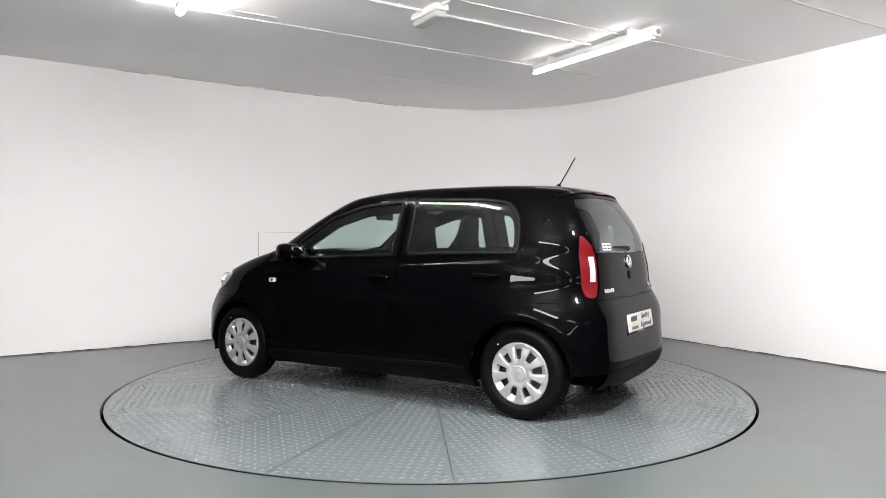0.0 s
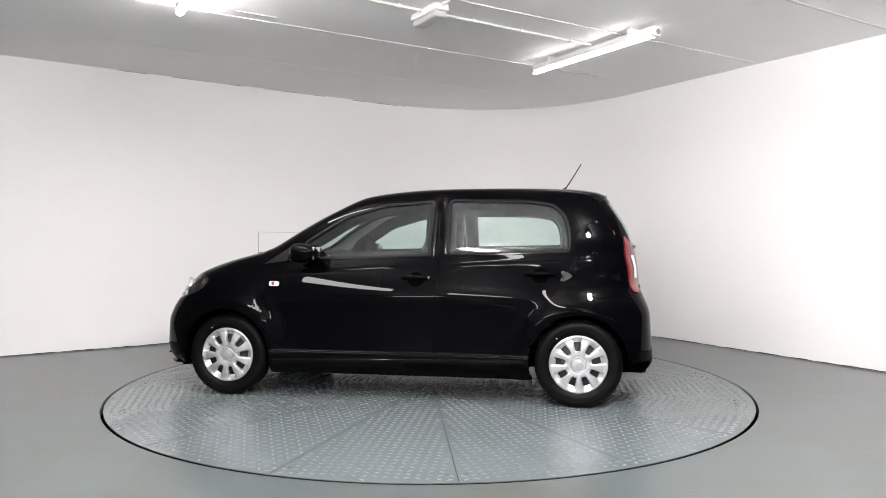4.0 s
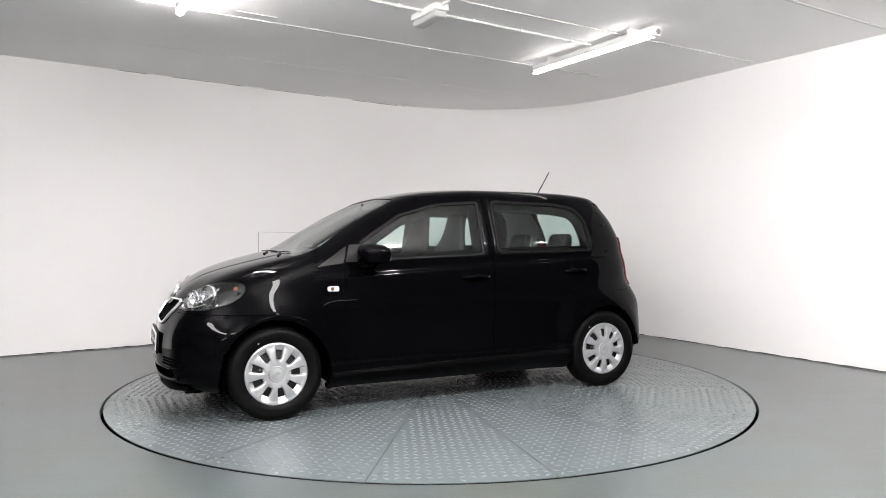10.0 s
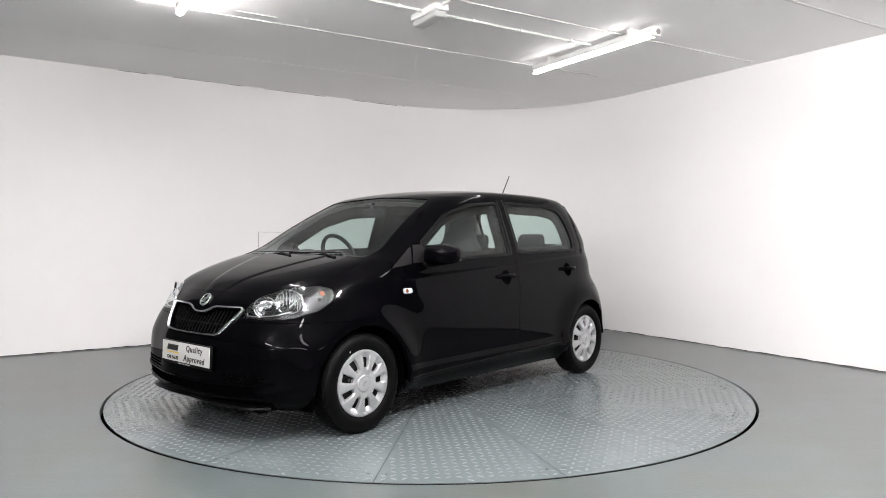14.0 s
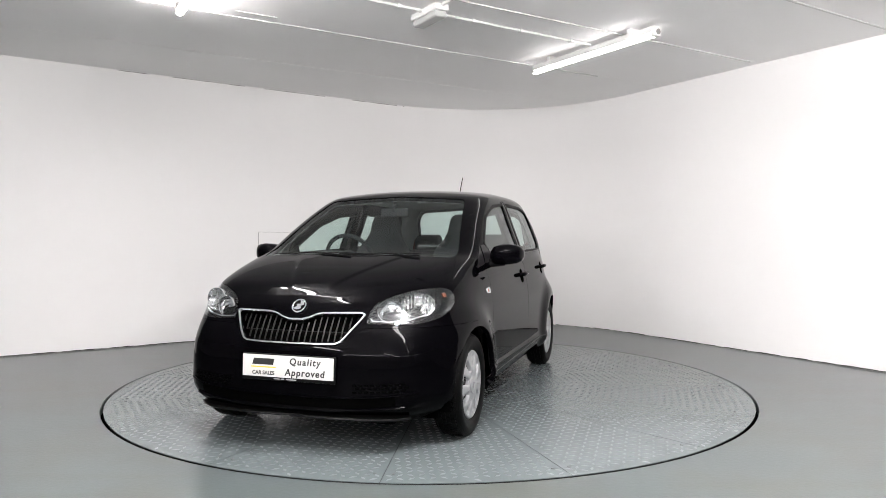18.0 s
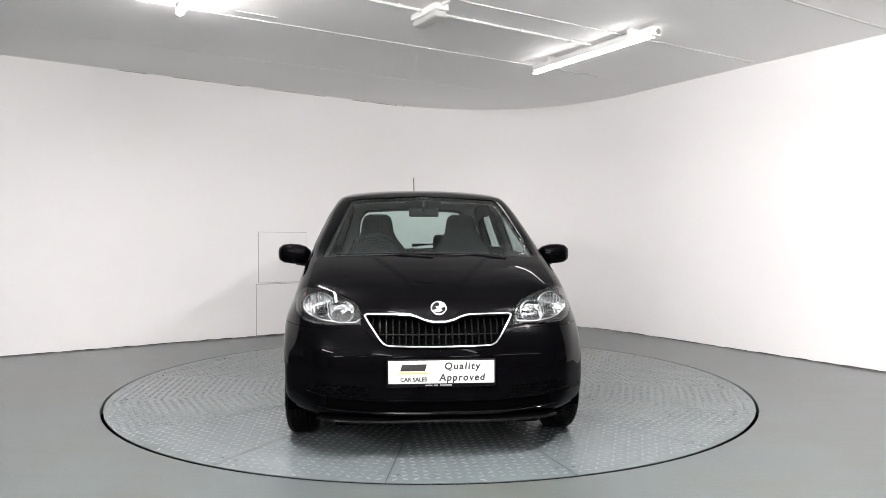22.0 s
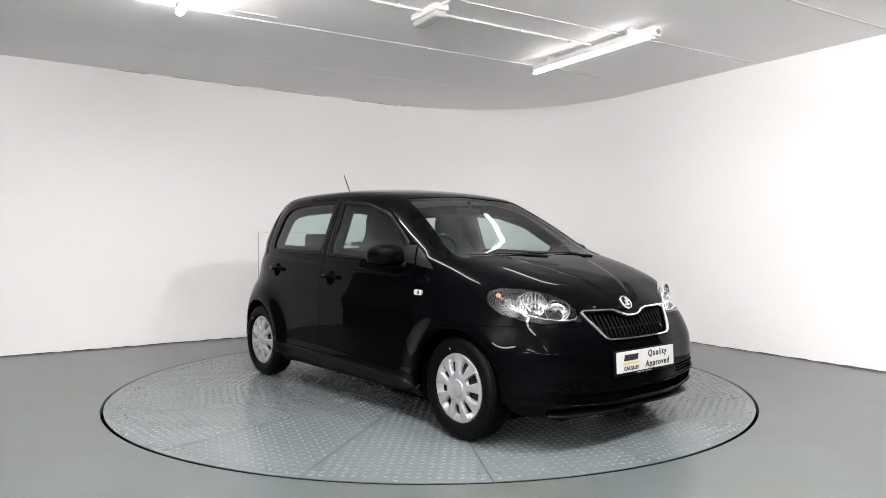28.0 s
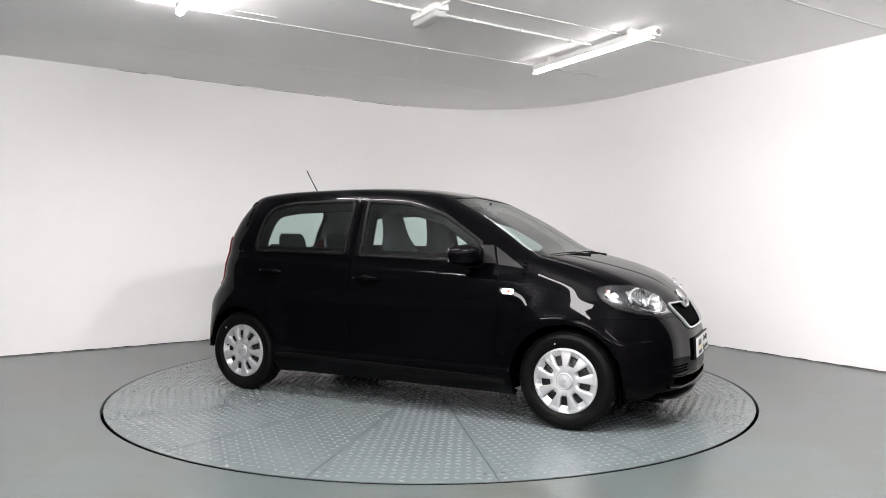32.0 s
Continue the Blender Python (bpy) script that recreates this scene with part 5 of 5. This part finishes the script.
def hubcap_bm():
    """A nine-spoke cover: rows of radius, each with its depth, with nine openings between the spokes."""
    bm = bmesh.new()
    rr = [0.0495, 0.060, 0.074, 0.086, 0.100, 0.115, 0.130, 0.145, 0.155, 0.162, 0.170, 0.180, 0.187, 0.191]
    yy = [0.076, 0.0785, 0.0800, 0.0805, 0.0805, 0.0795, 0.078, 0.0755, 0.0735, 0.0718, 0.0722, 0.0735, 0.0705, 0.062]
    def half(r):
        """Half the width of an opening at a radius, in radians."""
        if r <= 0.0861:
            return 0.165
        if r >= 0.1699:
            return 0.15
        return (0.0172 + (r - 0.087) * 0.125) / r
    for s in range(9):
        t0 = 2 * math.pi * s / 9
        grid = []
        for r, y in zip(rr, yy):
            h, e = half(r), math.pi / 9
            cols = [-e, -(e + h) / 2, -h - 0.02, -h, 0.0, h, h + 0.02, (e + h) / 2, e]
            dep = [0.0, 0.0005, -0.001, -0.003, -0.003, -0.003, -0.001, 0.0005, 0.0] if 0.08 < r < 0.174 else [0.0] * 9
            grid.append([bm.verts.new((r * math.cos(t0 + c), y + d, r * math.sin(t0 + c))) for c, d in zip(cols, dep)])
        i0, i1 = 3, 10
        for i in range(len(rr) - 1):
            for k in range(8):
                if i0 <= i < i1 and k in (3, 4):
                    continue
                bm.faces.new((grid[i][k], grid[i][k + 1], grid[i + 1][k + 1], grid[i + 1][k]))
        # the walls of the opening
        loop = [grid[i][3] for i in range(i0, i1 + 1)] + [grid[i1][4]] + [grid[i][5] for i in range(i1, i0 - 1, -1)] + [grid[i0][4]]
        cen = sum((v.co for v in loop), Vector()) / len(loop)
        deep = []
        for v in loop:
            r = math.hypot(v.co.x, v.co.z)
            q = v.co.lerp(cen, 0.10)
            q = q * ((0.088 + (r - 0.086) * 0.68) / math.hypot(q.x, q.z))
            deep.append(bm.verts.new((q.x, v.co.y - 0.018, q.z)))
        tops = [bm.verts.new(v.co) for v in loop]
        for k in range(len(loop)):
            j = (k + 1) % len(loop)
            bm.faces.new((tops[k], tops[j], deep[j], deep[k]))
    bmesh.ops.remove_doubles(bm, verts=bm.verts, dist=1e-5)
    bmesh.ops.recalc_face_normals(bm, faces=bm.faces)
    return bm


def build_wheel(x, side, spin):
    wheel = new("wheel")
    wheel.parent = car
    wheel.matrix_basis = pose(x, side * 0.722, HUB_Z, 0, 0, 0 if side > 0 else 180) @ Matrix.Rotation(radians(spin), 4, "Y")
    part("tyre", tyre_bm(), M_RUBBER, wheel, "black rubber tyre")
    part("tread", tread_bm(), M_RUBBER, wheel, smooth=False)
    part("wheel_cover", hubcap_bm(), M_SILVER, wheel, "silver nine-spoke wheel cover")
    bm = bmesh.new()
    lathe(bm, [(0.0495, 0.072), (0.0485, 0.079), (0.045, 0.082), (0.043, 0.0815), (0.038, 0.0805), (0.034, 0.0818), (0.0005, 0.083)], 40)
    part("centre_cap", bm, M_SILVER, wheel)
    bm = bmesh.new()
    lathe(bm, [(0.0515, 0.0745), (0.0495, 0.0745)], 40)
    part("cap_groove", bm, M_GAP, wheel)
    bm = bmesh.new()
    lathe(bm, [(0.188, 0.045), (0.17, 0.03), (0.12, 0.034), (0.07, 0.045), (0.0005, 0.046)], 40)
    part("steel_rim", bm, M_RIM, wheel, "black steel rim behind the cover")
    for k in range(5):
        bm = bmesh.new()
        t = 2 * math.pi * k / 5
        lathe(bm, [(0.010, 0.045), (0.010, 0.056), (0.0005, 0.058)], 6, "Y", Matrix.Translation((0.098 * math.cos(t), 0, 0.098 * math.sin(t))))
        part("wheel_bolt", bm, M_STEEL, wheel)
    bm = bmesh.new()
    rod(bm, [(0.150, 0.052, 0.02), (0.148, 0.074, 0.02)], 0.004, 8)
    part("valve", bm, M_GAP, wheel)
    bm = bmesh.new()
    m = Matrix.Translation((0, 0.0826, 0)) @ Matrix.Rotation(radians(-90), 4, "X")
    r = 0.032
    prism(bm, [(-0.62 * r, -0.35 * r), (-0.1 * r, -0.5 * r), (0.35 * r, -0.35 * r), (0.2 * r, -0.05 * r), (0.55 * r, 0.1 * r), (0.45 * r, 0.5 * r), (0.0, 0.62 * r), (0.12 * r, 0.2 * r), (-0.3 * r, 0.15 * r), (-0.15 * r, -0.1 * r)], 0.0, 0.0016, m)
    part("cap_shape", bm, M_SILVERDARK, wheel)
    bm = bmesh.new()
    lathe(bm, [(0.0055, 0.0822), (0.004, 0.0838), (0.0005, 0.0842)], 10, "Y", Matrix.Translation((0.16, -0.001, 0.148)))
    part("tyre_mark", bm, M_PLATEWHITE, wheel, "small white dot on the tyre wall")
    return wheel


M_SILVERDARK = mat("grey_cap_shape", (0.33, 0.335, 0.34), 0.4, 0.3)
M_RIM = mat("black_steel_rim", (0.012, 0.012, 0.012), 0.5)
for ax, side, spin in ((AXLE_F, 1, -17.2), (AXLE_R, 1, -7.5), (AXLE_F, -1, -32.0), (AXLE_R, -1, -4.3)):
    build_wheel(ax, side, spin)


# ---- cabin ----
def seat_back(st, name, y, parent, material):
    """A padded back: stations (z, x, half width, half thickness)."""
    bm = bmesh.new()
    rings = []
    for z, x, w, d in st:
        ring = []
        for k in range(20):
            t = 2 * math.pi * k / 20
            c, s = math.cos(t), math.sin(t)
            f = (abs(c) ** 3 + abs(s) ** 3) ** (-1 / 3)
            ring.append(bm.verts.new((x + d * c * f, y + w * s * f, z)))
        rings.append(ring)
    for r0, r1 in zip(rings, rings[1:]):
        for k in range(20):
            bm.faces.new((r0[k], r0[(k + 1) % 20], r1[(k + 1) % 20], r1[k]))
    bm.faces.new(rings[0])
    bm.faces.new(rings[-1])
    bmesh.ops.recalc_face_normals(bm, faces=bm.faces)
    return part(name, bm, material, parent)


def build_seat(y):
    seat = new("front_seat")
    seat.parent = car
    tagged(seat, "dark fabric front seat with fixed head restraint")
    seat_back([(0.50, 0.02, 0.225, 0.07), (0.62, -0.02, 0.24, 0.075), (0.80, -0.08, 0.245, 0.07), (0.95, -0.135, 0.235, 0.062), (1.03, -0.165, 0.205, 0.056), (1.09, -0.185, 0.155, 0.05), (1.15, -0.20, 0.125, 0.048), (1.23, -0.215, 0.115, 0.046), (1.265, -0.22, 0.10, 0.038), (1.283, -0.222, 0.07, 0.02)], "seat_backrest", y, seat, M_FABRIC)
    bm = bmesh.new()
    box(bm, 0.24, y, 0.46, 0.52, 0.46, 0.13, 0.05, None, 3)
    part("seat_cushion", bm, M_FABRIC, seat)
    bm = bmesh.new()
    box(bm, 0.2, y, 0.34, 0.44, 0.40, 0.12, 0.01)
    part("seat_base", bm, M_CABIN, seat)


for y in (0.325, -0.325):
    build_seat(y)
bench = new("rear_bench")
bench.parent = car
tagged(bench, "dark fabric rear bench")
bm = bmesh.new()
box(bm, -0.75, 0, 0.45, 0.48, 1.16, 0.14, 0.05, None, 3)
part("seat_cushion", bm, M_FABRIC, bench)
bm = bmesh.new()
box(bm, 0, 0, 0, 0.11, 1.18, 0.52, 0.045, pose(-1.05, 0, 0.74, 0, -16, 0), 3)
part("seat_backrest", bm, M_FABRIC, bench)
for y in (0.30, -0.30):
    seat_back([(0.99, -1.135, 0.105, 0.04), (1.01, -1.14, 0.125, 0.052), (1.06, -1.15, 0.13, 0.055), (1.11, -1.16, 0.122, 0.05), (1.135, -1.165, 0.10, 0.03)], "head_restraint", y, bench, M_FABRIC)
bm = bmesh.new()
box(bm, -1.36, 0, 0.985, 0.40, 1.08, 0.02, 0.006)
part("parcel_shelf", bm, M_CABIN, car)
# dashboard
bm = bmesh.new()
prof = [(0.99, 0.96), (0.90, 0.985), (0.74, 0.975), (0.62, 0.945), (0.585, 0.90), (0.60, 0.80), (0.66, 0.60), (0.92, 0.55), (1.0, 0.80)]
n_ = 25
rings = []
for y in np.linspace(-0.66, 0.66, n_):
    hood = 0.045 * math.exp(-((y + 0.32) / 0.13) ** 4)
    rings.append([bm.verts.new((x + (0.0 if abs(y) < 0.5 else -0.02), y, z + (hood if 0.58 < x < 0.8 and z > 0.88 else 0))) for x, z in prof])
for r0, r1 in zip(rings, rings[1:]):
    for k in range(len(prof)):
        bm.faces.new((r0[k], r0[(k + 1) % len(prof)], r1[(k + 1) % len(prof)], r1[k]))
bm.faces.new(rings[0])
bm.faces.new(rings[-1])
bmesh.ops.recalc_face_normals(bm, faces=bm.faces)
part("dashboard", bm, M_CABIN, car, "dark grey dashboard")
bm = bmesh.new()
box(bm, 0.60, 0.0, 0.80, 0.06, 0.20, 0.16, 0.01)
part("centre_console", bm, M_GLOSSTRIM, car)


def build_steering():
    m = Matrix.Translation((0.44, -0.325, 0.955)) @ Matrix.Rotation(radians(-66), 4, "Y")
    wheel = new("steering_wheel")
    wheel.parent = car
    tagged(wheel, "black three-spoke steering wheel")
    bm = bmesh.new()
    rings = []
    for k in range(40):
        t = 2 * math.pi * k / 40
        rings.append([bm.verts.new(m @ Vector(((0.178 + 0.015 * math.cos(u)) * math.cos(t), (0.178 + 0.015 * math.cos(u)) * math.sin(t), 0.015 * math.sin(u)))) for u in np.linspace(0, 2 * math.pi, 8, endpoint=False)])
    for i in range(40):
        for k in range(8):
            bm.faces.new((rings[i][k], rings[i][(k + 1) % 8], rings[(i + 1) % 40][(k + 1) % 8], rings[(i + 1) % 40][k]))
    part("rim", bm, M_CABIN, wheel)
    bm = bmesh.new()
    lathe(bm, [(0.0005, 0.02), (0.05, 0.018), (0.065, 0.0), (0.05, -0.03)], 24, "Z", m)
    part("boss", bm, M_CABIN, wheel)
    for a in (90, -90, 180):
        bm = bmesh.new()
        c, s = math.cos(radians(a)), math.sin(radians(a))
        rod(bm, [m @ Vector((0.05 * c, 0.05 * s, 0)), m @ Vector((0.175 * c, 0.175 * s, 0))], 0.014, 8)
        part("spoke", bm, M_CABIN, wheel)
    bm = bmesh.new()
    rod(bm, [m @ Vector((0, 0, -0.02)), m @ Vector((0, 0, -0.28))], 0.04, 12)
    part("column", bm, M_CABIN, wheel)


build_steering()
bm = bmesh.new()
box(bm, 0.40, 0.0, 1.277, 0.03, 0.205, 0.062, 0.014, None, 3)
rod(bm, [(0.41, 0, 1.285), (0.42, 0, 1.320), (0.40, 0, 1.348)], 0.012, 8)
part("rear_view_mirror", bm, M_CABIN, car, "black interior mirror")
for y in (-0.30, 0.30):
    bm = bmesh.new()
    box(bm, 0.24, y, 1.352, 0.13, 0.34, 0.014, 0.006, None, 2)
    part("sun_visor", bm, M_LINING, car)


# ---- what turns ----
TURN = [(0.0, -213.24), (6.0, -178.74), (9.0, -161.69), (13.0, -138.29), (19.0, -103.39), (23.0, -80.29), (28.0, -51.29), (32.0, -28.04)]
CAR_OFF = Vector((0.1225, -0.0930, 0.0))


def motions():
    """The turntable turns steadily and carries the car round."""
    ts, hs = [t for t, _ in TURN], [h for _, h in TURN]
    turn = pchip(ts, hs)
    rows_table, rows_car = [], []
    for k in range(17):
        t = 2.0 * k
        m = pose(0, 0, 0, 0, 0, float(turn(np.array(t))))
        rows_table.append((t, m))
        rows_car.append((t, m @ Matrix.Translation(CAR_OFF)))
    walk(table, rows_table)
    walk(car, rows_car)


motions()
